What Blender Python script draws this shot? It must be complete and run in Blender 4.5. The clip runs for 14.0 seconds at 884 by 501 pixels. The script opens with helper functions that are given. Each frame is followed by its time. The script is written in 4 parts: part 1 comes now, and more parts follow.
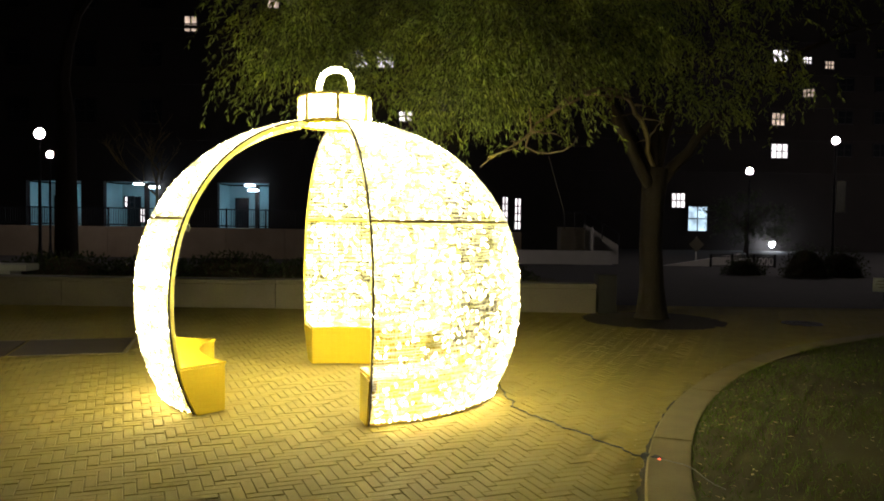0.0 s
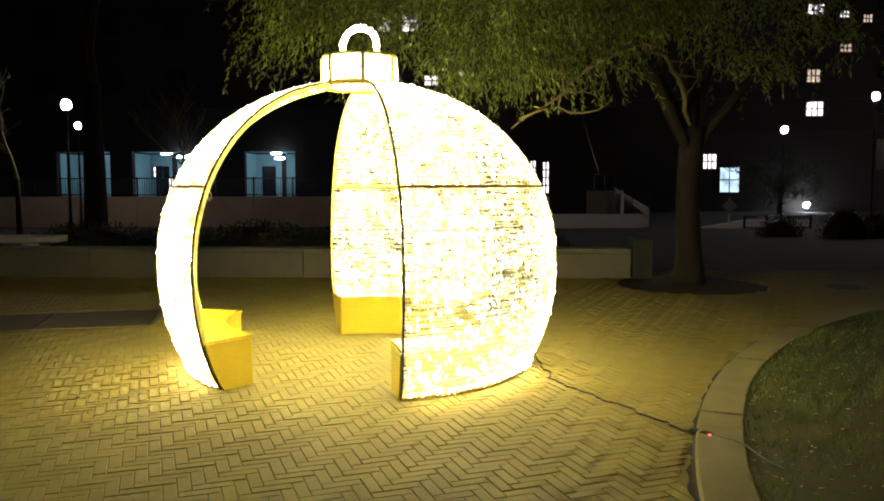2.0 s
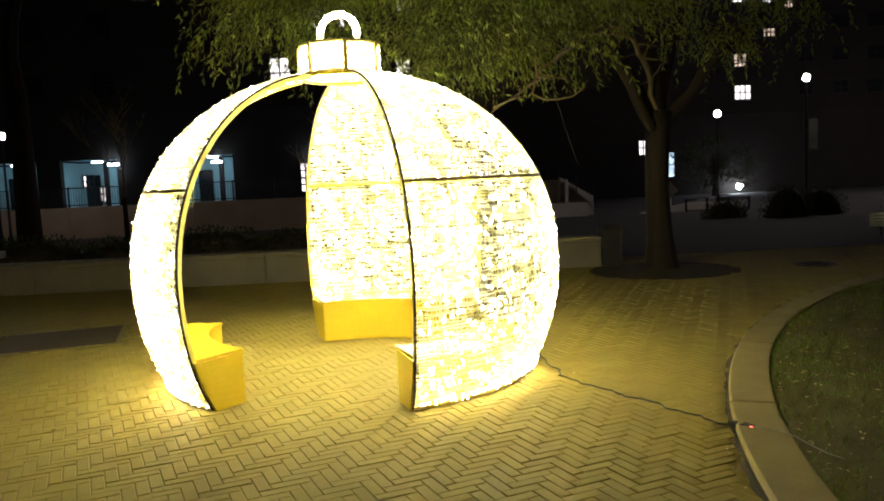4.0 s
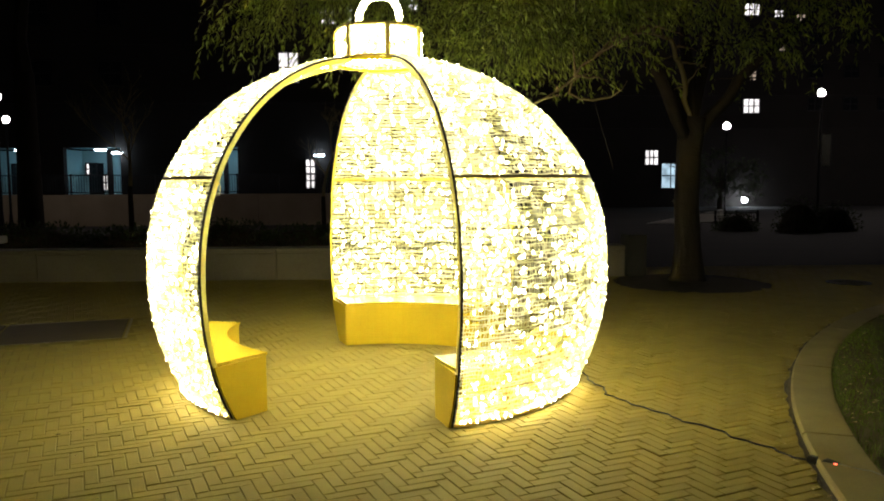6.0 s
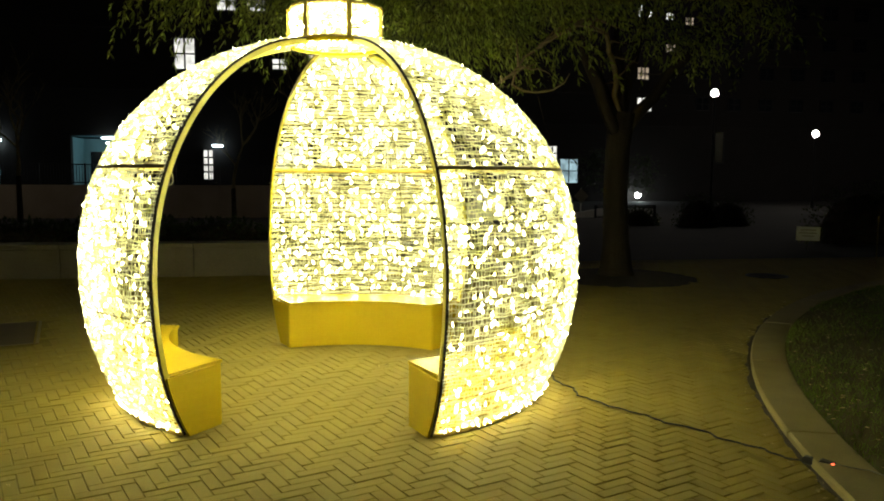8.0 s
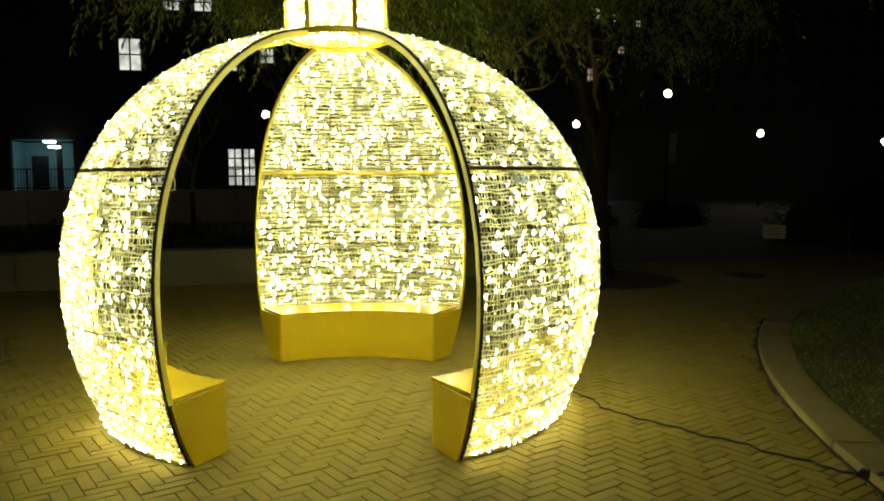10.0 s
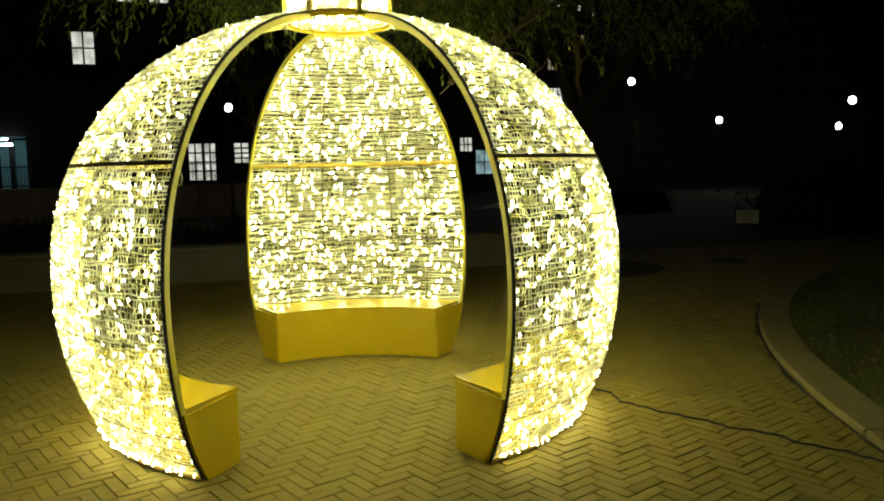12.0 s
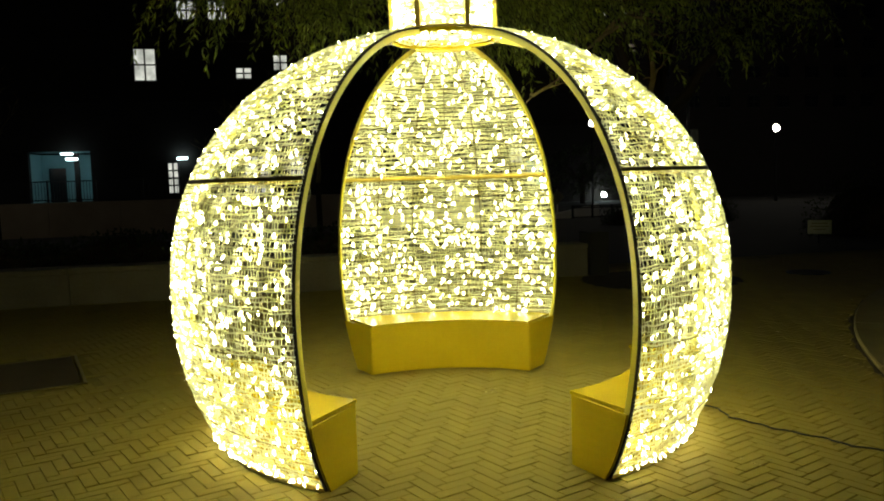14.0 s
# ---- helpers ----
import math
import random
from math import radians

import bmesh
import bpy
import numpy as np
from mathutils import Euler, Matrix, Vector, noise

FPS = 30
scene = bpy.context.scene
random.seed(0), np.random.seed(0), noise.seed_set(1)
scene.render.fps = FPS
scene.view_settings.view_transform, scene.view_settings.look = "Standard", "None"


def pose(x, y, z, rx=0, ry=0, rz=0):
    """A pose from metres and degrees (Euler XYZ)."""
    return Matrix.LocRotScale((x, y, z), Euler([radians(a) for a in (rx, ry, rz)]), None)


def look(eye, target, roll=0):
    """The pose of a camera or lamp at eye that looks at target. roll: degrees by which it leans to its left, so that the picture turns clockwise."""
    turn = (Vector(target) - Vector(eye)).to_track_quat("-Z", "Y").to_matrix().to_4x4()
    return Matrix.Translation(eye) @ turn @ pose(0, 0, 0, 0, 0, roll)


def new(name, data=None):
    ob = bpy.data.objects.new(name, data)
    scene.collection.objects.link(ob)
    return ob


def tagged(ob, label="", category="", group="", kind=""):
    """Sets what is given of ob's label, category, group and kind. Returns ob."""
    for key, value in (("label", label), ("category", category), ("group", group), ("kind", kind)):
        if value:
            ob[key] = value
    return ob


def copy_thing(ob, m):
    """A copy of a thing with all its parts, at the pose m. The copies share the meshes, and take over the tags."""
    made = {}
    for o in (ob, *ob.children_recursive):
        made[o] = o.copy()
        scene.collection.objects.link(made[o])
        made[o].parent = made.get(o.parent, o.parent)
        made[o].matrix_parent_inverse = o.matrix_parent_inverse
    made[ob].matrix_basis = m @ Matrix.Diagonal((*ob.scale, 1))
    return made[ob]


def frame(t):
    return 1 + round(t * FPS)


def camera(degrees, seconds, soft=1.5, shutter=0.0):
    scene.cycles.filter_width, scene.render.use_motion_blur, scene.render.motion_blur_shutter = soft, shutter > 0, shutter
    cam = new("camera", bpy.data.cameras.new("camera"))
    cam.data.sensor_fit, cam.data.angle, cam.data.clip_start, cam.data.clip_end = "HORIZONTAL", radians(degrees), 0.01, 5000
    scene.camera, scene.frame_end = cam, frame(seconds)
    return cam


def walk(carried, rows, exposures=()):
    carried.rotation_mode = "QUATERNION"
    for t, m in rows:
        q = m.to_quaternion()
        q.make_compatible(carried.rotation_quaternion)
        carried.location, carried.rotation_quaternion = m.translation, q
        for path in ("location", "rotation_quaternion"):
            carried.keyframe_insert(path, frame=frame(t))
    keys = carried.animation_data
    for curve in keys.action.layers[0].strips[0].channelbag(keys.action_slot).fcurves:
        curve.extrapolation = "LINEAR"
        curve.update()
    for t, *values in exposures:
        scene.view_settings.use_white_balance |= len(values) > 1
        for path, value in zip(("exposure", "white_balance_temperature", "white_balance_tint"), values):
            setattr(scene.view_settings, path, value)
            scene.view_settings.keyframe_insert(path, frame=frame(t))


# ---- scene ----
cam = camera(58.8, 14.0, soft=1.9)
PATH = [
    (0, (-0.001, 0.116, 1.536), (-0.002, 2.115, 1.457), 0.8),
    (0.5, (-0.032, 0.169, 1.527), (-0.034, 2.166, 1.422), 0.1),
    (1, (-0.011, 0.25, 1.52), (-0.012, 2.244, 1.366), -0.2),
    (1.5, (0.038, 0.332, 1.531), (-0.045, 2.325, 1.39), 0.1),
    (2, (-0.041, 0.399, 1.53), (-0.111, 2.391, 1.363), -0.1),
    (4.5, (-0.591, 0.861, 1.504), (-0.469, 2.848, 1.316), -2.0),
    (5, (-0.662, 0.98, 1.491), (-0.512, 2.964, 1.289), -0.7),
    (5.5, (-0.674, 1.148, 1.494), (-0.631, 3.141, 1.323), -0.7),
    (6, (-0.775, 1.216, 1.489), (-0.69, 3.206, 1.314), -0.3),
    (6.5, (-0.956, 1.272, 1.497), (-0.724, 3.25, 1.323), -0.7),
    (7, (-1.049, 1.373, 1.488), (-0.745, 3.341, 1.298), 0.4),
    (9.5, (-1.447, 1.9, 1.478), (-1.045, 3.849, 1.286), -0.5),
    (10, (-1.54, 1.996, 1.478), (-1.074, 3.932, 1.291), -0.2),
    (10.5, (-1.71, 2.049, 1.48), (-1.081, 3.938, 1.299), -0.5),
    (11, (-1.78, 2.094, 1.474), (-1.108, 3.967, 1.273), -0.4),
    (11.5, (-1.757, 2.203, 1.478), (-1.146, 4.097, 1.285), -1.5),
    (12, (-1.784, 2.275, 1.471), (-1.226, 4.184, 1.261), -1.2),
    (12.5, (-1.933, 2.317, 1.47), (-1.344, 4.213, 1.223), -1.4),
    (13, (-2.065, 2.324, 1.481), (-1.548, 4.243, 1.252), -1.7),
    (13.5, (-2.11, 2.347, 1.486), (-1.674, 4.288, 1.273), -1.8),
    (14, (-2.125, 2.361, 1.495), (-1.682, 4.303, 1.315), -1.6),
]
EXPOSURES = [(0.0, 1.75, 6250, 31), (2.0, 1.85, 6250, 31), (4.5, 1.65, 6250, 30), (5.5, 1.35, 6250, 28), (6.5, 1.05, 6300, 25), (7.0, 0.95, 6350, 22), (9.5, 0.37, 6500, 10), (14.0, 0.03, 6500, 9)]
walk(cam, [(t, look(eye, target, roll)) for t, eye, target, roll in PATH], EXPOSURES)

# ---- light ----
world = bpy.data.worlds.new("night_sky")
scene.world = world
world.use_nodes = True
world.node_tree.nodes["Background"].inputs[0].default_value = (0.42, 0.42, 0.34, 1)
world.node_tree.nodes["Background"].inputs[1].default_value = 0.0006

WARM = (1.0, 1.0, 0.54)
BULB_POWER = 27.0

# ---- mesh tools ----
TAU = 2 * math.pi


class Mesh:
    """Collects vertices and faces for one mesh object."""

    def __init__(self):
        self.v, self.f = [], []

    def quad_box(self, size, m=None, taper=1.0, bevel=0.0):
        sx, sy, sz = (s / 2 for s in size)
        m = m or Matrix()
        b = min(bevel, sx * 0.45, sy * 0.45, sz * 0.45)
        o = len(self.v)
        if b <= 0:
            rings = [(-sz, 1, 0), (sz, taper, 0)]
        else:
            rings = [(-sz, 1, b), (-sz + b, 1, 0), (sz - b, taper, 0), (sz, taper, b)]
        for z, k, inset in rings:
            for x, y in ((-1, -1), (1, -1), (1, 1), (-1, 1)):
                self.v.append(m @ Vector((x * (sx * k - inset), y * (sy * k - inset), z)))
        n = len(rings)
        for i in range(n - 1):
            for j in range(4):
                a, c = o + 4 * i + j, o + 4 * i + (j + 1) % 4
                self.f.append((a, c, c + 4, a + 4))
        self.f.append((o + 3, o + 2, o + 1, o))
        e = o + 4 * (n - 1)
        self.f.append((e, e + 1, e + 2, e + 3))
        return self

    def tube(self, path, radius, sides=8, caps=True, squash=1.0):
        """A tube along a list of points; radius is a number or a list."""
        path = [Vector(p) for p in path]
        n = len(path)
        radii = radius if isinstance(radius, (list, tuple)) else [radius] * n
        o = len(self.v)
        side = None
        for i, p in enumerate(path):
            d = (path[min(i + 1, n - 1)] - path[max(i - 1, 0)])
            d = d.normalized() if d.length > 1e-9 else Vector((0, 0, 1))
            if side is None:
                side = d.orthogonal().normalized()
            side = side - d * side.dot(d)
            side = side.normalized() if side.length > 1e-6 else d.orthogonal().normalized()
            up = d.cross(side)
            for k in range(sides):
                a = TAU * k / sides
                self.v.append(p + side * (math.cos(a) * radii[i]) + up * (math.sin(a) * radii[i] * squash))
        for i in range(n - 1):
            for k in range(sides):
                a, b = o + i * sides + k, o + i * sides + (k + 1) % sides
                self.f.append((a, b, b + sides, a + sides))
        if caps:
            self.f.append(tuple(o + k for k in reversed(range(sides))))
            self.f.append(tuple(o + (n - 1) * sides + k for k in range(sides)))
        return self

    def loft(self, rings, closed=True, ends=True):
        """Skin between rings of equal length."""
        o, n = len(self.v), len(rings[0])
        for ring in rings:
            self.v.extend(Vector(p) for p in ring)
        for i in range(len(rings) - 1):
            for k in range(n if closed else n - 1):
                a, b = o + i * n + k, o + i * n + (k + 1) % n
                self.f.append((a, b, b + n, a + n))
        if ends and closed:
            self.f.append(tuple(o + k for k in reversed(range(n))))
            self.f.append(tuple(o + (len(rings) - 1) * n + k for k in range(n)))
        return self

    def lathe(self, profile, sides=24, m=None):
        m = m or Matrix()
        rings = [[m @ Vector((r * math.cos(TAU * k / sides), r * math.sin(TAU * k / sides), z)) for k in range(sides)] for r, z in profile]
        return self.loft(rings)

    def data(self, name, material, smooth=False):
        me = bpy.data.meshes.new(name)
        me.from_pydata([tuple(p) for p in self.v], [], self.f)
        me.materials.append(material)
        if smooth:
            me.polygons.foreach_set("use_smooth", [True] * len(me.polygons))
        me.update()
        return me


def part(name, mesh, material, parent=None, label="", smooth=False, m=None):
    """Links a Mesh, or mesh data, as one object, under a thing or a part."""
    me = mesh.data(name, material, smooth) if isinstance(mesh, Mesh) else mesh
    ob = new(name, me)
    if parent is not None:
        ob.parent = parent
    if m is not None:
        ob.matrix_basis = m
    return tagged(ob, label) if label else ob


def thing(name, m, label, category, group="", kind=""):
    ob = new(name)
    ob.matrix_basis = m
    return tagged(ob, label, category, group, kind)


# ---- materials ----
def material(name, colour, rough=0.7, metal=0.0, second=None, scale=6.0, fine=60.0, bump=0.15, depth=0.01, mix=0.5, island=0.0, random_object=0.0, translucent=0.0):
    mat = bpy.data.materials.new(name)
    mat.use_nodes = True
    t = mat.node_tree
    n, link = t.nodes, t.links
    b = n["Principled BSDF"]
    b.inputs["Roughness"].default_value, b.inputs["Metallic"].default_value = rough, metal
    coord = n.new("ShaderNodeTexCoord")
    big, small = n.new("ShaderNodeTexNoise"), n.new("ShaderNodeTexNoise")
    for node, s, d in ((big, scale, 5), (small, fine, 3)):
        node.inputs["Scale"].default_value, node.inputs["Detail"].default_value = s, d
        link.new(coord.outputs["Object"], node.inputs["Vector"])
    second = second or tuple(c * 0.6 for c in colour)
    ramp = n.new("ShaderNodeValToRGB")
    ramp.color_ramp.elements[0].position, ramp.color_ramp.elements[1].position = 0.5 - mix / 2, 0.5 + mix / 2
    ramp.color_ramp.elements[0].color, ramp.color_ramp.elements[1].color = (*second, 1), (*colour, 1)
    add = n.new("ShaderNodeMath")
    add.operation = "MULTIPLY_ADD"
    add.inputs[1].default_value = 0.4
    half = n.new("ShaderNodeMath")
    half.operation = "MULTIPLY"
    half.inputs[1].default_value = 0.6
    link.new(big.outputs["Fac"], half.inputs[0])
    link.new(small.outputs["Fac"], add.inputs[0])
    link.new(half.outputs[0], add.inputs[2])
    link.new(add.outputs[0], ramp.inputs["Fac"])
    out = ramp.outputs["Color"]
    if island or random_object:
        src = n.new("ShaderNodeNewGeometry").outputs["Random Per Island"] if island else n.new("ShaderNodeObjectInfo").outputs["Random"]
        amount = island or random_object
        rng = n.new("ShaderNodeMapRange")
        rng.inputs["To Min"].default_value, rng.inputs["To Max"].default_value = 1 - amount, 1 + amount
        link.new(src, rng.inputs["Value"])
        hsv = n.new("ShaderNodeHueSaturation")
        link.new(rng.outputs["Result"], hsv.inputs["Value"])
        link.new(out, hsv.inputs["Color"])
        out = hsv.outputs["Color"]
    link.new(out, b.inputs["Base Color"])
    if bump:
        bm = n.new("ShaderNodeBump")
        bm.inputs["Strength"].default_value, bm.inputs["Distance"].default_value = bump, depth
        link.new(add.outputs[0], bm.inputs["Height"])
        link.new(bm.outputs["Normal"], b.inputs["Normal"])
    if translucent:
        tr, mx = n.new("ShaderNodeBsdfTranslucent"), n.new("ShaderNodeMixShader")
        mx.inputs[0].default_value = translucent
        link.new(out, tr.inputs["Color"])
        link.new(b.outputs[0], mx.inputs[1])
        link.new(tr.outputs[0], mx.inputs[2])
        link.new(mx.outputs[0], n["Material Output"].inputs["Surface"])
    return mat


def glow(name, colour, strength, spread=0.0, scale=1.0):
    mat = bpy.data.materials.new(name)
    mat.use_nodes = True
    t = mat.node_tree
    t.nodes.remove(t.nodes["Principled BSDF"])
    e = t.nodes.new("ShaderNodeEmission")
    e.inputs["Color"].default_value, e.inputs["Strength"].default_value = (*colour, 1), strength
    if spread:
        noise_tex, rng = t.nodes.new("ShaderNodeTexNoise"), t.nodes.new("ShaderNodeMapRange")
        co = t.nodes.new("ShaderNodeTexCoord")
        noise_tex.inputs["Scale"].default_value = scale
        t.links.new(co.outputs["Object"], noise_tex.inputs["Vector"])
        rng.inputs["From Min"].default_value, rng.inputs["From Max"].default_value = 0.3, 0.7
        rng.inputs["To Min"].default_value, rng.inputs["To Max"].default_value = strength * (1 - spread), strength * (1 + spread)
        t.links.new(noise_tex.outputs["Fac"], rng.inputs["Value"])
        t.links.new(rng.outputs["Result"], e.inputs["Strength"])
    t.links.new(e.outputs[0], t.nodes["Material Output"].inputs["Surface"])
    return mat


M_BRICK = material("paver_clay", (0.288, 0.226, 0.035), 0.85, second=(0.205, 0.155, 0.023), scale=3.0, fine=90, bump=0.4, depth=0.004, island=0.05)
M_BRICK_ONE = material("paver_clay_single", (0.288, 0.226, 0.035), 0.85, second=(0.205, 0.155, 0.023), scale=3.0, fine=90, bump=0.4, depth=0.004, random_object=0.05)
M_SAND = material("joint_sand", (0.235, 0.180, 0.030), 0.95, scale=8, fine=200, bump=0.4)
M_EARTH = material("dark_asphalt", (0.042, 0.038, 0.031), 0.9, second=(0.024, 0.023, 0.021), scale=0.6, fine=40, bump=0.3)
M_HATCH = material("brown_steel_plate", (0.085, 0.06, 0.026), 0.8, second=(0.055, 0.04, 0.018), scale=3, fine=60, bump=0.25)
M_SOIL = material("leaf_litter_soil", (0.065, 0.05, 0.028), 0.95, second=(0.03, 0.022, 0.012), scale=5, fine=60, bump=0.8, depth=0.03)
M_CONCRETE = material("kerb_concrete", (0.30, 0.24, 0.095), 0.9, second=(0.20, 0.158, 0.06), scale=4, fine=120, bump=0.25, depth=0.004)
M_WALL = material("seat_wall_concrete", (0.19, 0.165, 0.11), 0.9, second=(0.11, 0.095, 0.065), scale=1.4, fine=40, bump=0.2)
M_STREET_WALL = material("street_wall_concrete", (0.36, 0.29, 0.20), 0.9, second=(0.22, 0.17, 0.11), scale=0.7, fine=25, bump=0.2)
M_PALE = material("pale_concrete", (0.72, 0.70, 0.64), 0.85, second=(0.58, 0.56, 0.50), scale=1.2, fine=30, bump=0.1)
M_YELLOW = material("gold_painted_steel", (0.57, 0.415, 0.011), 0.27, second=(0.48, 0.345, 0.008), scale=3, fine=50, bump=0.04, depth=0.003)
M_FRAME = material("gold_frame_steel", (0.58, 0.44, 0.07), 0.5, 0.0, second=(0.30, 0.21, 0.03), scale=8, fine=70, bump=0.06, depth=0.002)
M_BAR = material("bright_gold_bar", (0.82, 0.70, 0.09), 0.32, second=(0.70, 0.58, 0.06), scale=6, fine=60, bump=0.05, depth=0.002)
M_ROD = material("dull_wire_steel", (0.20, 0.15, 0.04), 0.5, 0.4, scale=20, fine=90, bump=0.05)
M_NET = material("golden_net_cord_glow", (0.88, 0.87, 0.54), 0.6, second=(0.78, 0.75, 0.40), scale=9, fine=120, bump=0.2, depth=0.002, translucent=0.38)
# faint patchy emission on the plain cords stands in for scattered bulb light
added_glow = M_NET.node_tree.nodes["Principled BSDF"].inputs
added_glow["Emission Color"].default_value = (1.0, 1.0, 0.68, 1)
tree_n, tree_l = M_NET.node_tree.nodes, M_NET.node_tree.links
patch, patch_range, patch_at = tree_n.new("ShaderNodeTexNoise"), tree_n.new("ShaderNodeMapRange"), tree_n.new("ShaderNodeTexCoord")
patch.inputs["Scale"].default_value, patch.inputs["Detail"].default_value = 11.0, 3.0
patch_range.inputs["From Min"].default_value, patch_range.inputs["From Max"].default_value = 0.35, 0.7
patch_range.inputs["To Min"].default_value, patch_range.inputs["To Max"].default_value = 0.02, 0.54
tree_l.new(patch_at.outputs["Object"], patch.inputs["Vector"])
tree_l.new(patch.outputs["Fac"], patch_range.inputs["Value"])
tree_l.new(patch_range.outputs["Result"], added_glow["Emission Strength"])
M_BULB = glow("warm_led", WARM, BULB_POWER, 0.55, 14.0)
M_BLACK = material("black_rubber", (0.02, 0.02, 0.02), 0.55, bump=0.1)
M_TRIM = material("dark_brown_edging", (0.032, 0.022, 0.007), 0.85, scale=20, fine=90, bump=0.3)
M_IRON = material("black_iron", (0.025, 0.025, 0.027), 0.5, 0.6, bump=0.08)
M_BARK = material("rough_bark", (0.032, 0.022, 0.013), 0.95, second=(0.02, 0.015, 0.01), scale=7, fine=45, bump=0.9, depth=0.03)
# bark colour raised: the warm light on these branches is put into it
M_LIT_BARK = material("bark_painted_lit", (0.26, 0.20, 0.09), 0.9, second=(0.15, 0.11, 0.055), scale=7, fine=45, bump=0.6, depth=0.01)
M_LEAF = material("narrow_green_leaf", (0.34, 0.41, 0.06), 0.6, second=(0.18, 0.25, 0.035), scale=1.5, fine=20, bump=0, island=0.45, translucent=0.4)
M_HEDGE = material("dark_hedge_leaf", (0.05, 0.07, 0.025), 0.7, second=(0.03, 0.04, 0.015), scale=2, fine=20, bump=0, island=0.4, translucent=0.2)
M_GRASS = material("lawn_grass", (0.22, 0.34, 0.035), 0.8, second=(0.07, 0.06, 0.022), scale=0.9, fine=30, bump=0, island=0.4, translucent=0.2)
M_TURF = material("lawn_soil", (0.125, 0.118, 0.026), 0.95, second=(0.07, 0.052, 0.015), scale=2.5, fine=60, bump=0.8, depth=0.02)
M_DEAD = material("fallen_leaf", (0.52, 0.42, 0.17), 0.7, second=(0.24, 0.16, 0.055), scale=9, fine=60, bump=0.1, island=0.5, translucent=0.2)
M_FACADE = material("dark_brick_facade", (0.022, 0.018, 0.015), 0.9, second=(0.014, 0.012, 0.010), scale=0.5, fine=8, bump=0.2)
M_ALCOVE = material("painted_alcove", (0.34, 0.58, 0.62), 0.8, second=(0.26, 0.45, 0.48), scale=1, fine=20, bump=0.05)
M_SHADE = material("dark_window_glass", (0.02, 0.024, 0.028), 0.15, bump=0)
M_WINDOW = glow("lit_window", (0.95, 0.97, 0.85), 0.55, 0.5, 1.2)
M_WINDOW_WARM = glow("lit_warm_window", (1.0, 0.82, 0.55), 0.2, 0.5, 1.5)
M_WINDOW_COOL = glow("lit_cool_window", (0.55, 0.85, 0.9), 0.35, 0.5, 0.8)
M_GLOBE = glow("street_lamp_globe", (1.0, 0.93, 0.78), 60.0)
M_FLOOD = glow("cool_flood_lamp", (0.85, 1.0, 0.98), 28.0)
M_TUBE = glow("cool_tube_lamp", (0.72, 0.95, 1.0), 9.0)
M_SIGN = material("pale_sign_board", (0.82, 0.82, 0.74), 0.5, bump=0.03)
M_RED = glow("red_led", (1.0, 0.12, 0.05), 3.0)
M_CABLE_WHITE = material("white_cable", (0.30, 0.28, 0.22), 0.5, bump=0)

# ---- ornament ----
CX, CY, FACING = -0.978, 7.184, -100.44
R, ZC, HALF = 1.674, 0.88, 31.6
RISE, DROP = 1.516, 1.58
TOP_R = 0.33
CAP_Z = 2.385
FULL = 0.935
TH0, TH1 = -math.asin(((ZC - 0.02) / DROP) ** (1 / FULL)), math.acos((TOP_R / R) ** (1 / FULL))
RIB_TH = math.asin(((1.516 - ZC) / RISE) ** (1 / FULL))
rng = random.Random(5)


def shell(th, a, r=R):
    """A point of the round shell: th up from its equator, a sideways in degrees."""
    c = r * math.cos(th) ** FULL
    up = abs(math.sin(th)) ** FULL * (1 if th > 0 else -1)
    return Vector((c * math.cos(radians(a)), c * math.sin(radians(a)), ZC + ((RISE if th > 0 else DROP) + r - R) * up))


def half(th):
    """Half the panel's width in degrees: it narrows a little towards the foot."""
    return HALF + 0.35 - 1.0 * max(0.0, (-th - 0.2) / 0.35)


def steps(a, b, n):
    return [a + (b - a) * i / n for i in range(n + 1)]


def edge_bar(side, r0, r1, half_width):
    m, rings = Mesh(), []
    for th in steps(TH0, TH1, 44):
        a = side * half(th)
        t = Vector((-math.sin(radians(a)), math.cos(radians(a)), 0)) * half_width
        o, i = shell(th, a, r1), shell(th, a, r0)
        rings.append([o - t, o + t, i + t, i - t])
    return m.loft(rings)


def cross_bar(th, depth, high, r0=R):
    m, rings = Mesh(), []
    d = high / 2 / R
    for a in steps(-half(th) + 0.2, half(th) - 0.2, 24):
        rings.append([shell(th - d, a, r0), shell(th + d, a, r0), shell(th + d, a, r0 - depth), shell(th - d, a, r0 - depth)])
    return m.loft(rings)


def rods():
    m = Mesh()
    for k, th in enumerate((-0.38, -0.29, -0.2, -0.1, 0.0, 0.1, 0.2, 0.3, 0.4, 0.52, 0.62, 0.72, 0.83, 0.94, 1.06, 1.18)):
        m.tube([shell(th, a, R - 0.012 if k % 3 else R + 0.006) for a in steps(-half(th), half(th), 14)], 0.0028, 4, False)
    for a in (-20.5, -10, 0, 10, 20.5):
        m.tube([shell(th, a, R - 0.016) for th in steps(TH0, TH1, 24)], 0.004, 4, False)
    return m


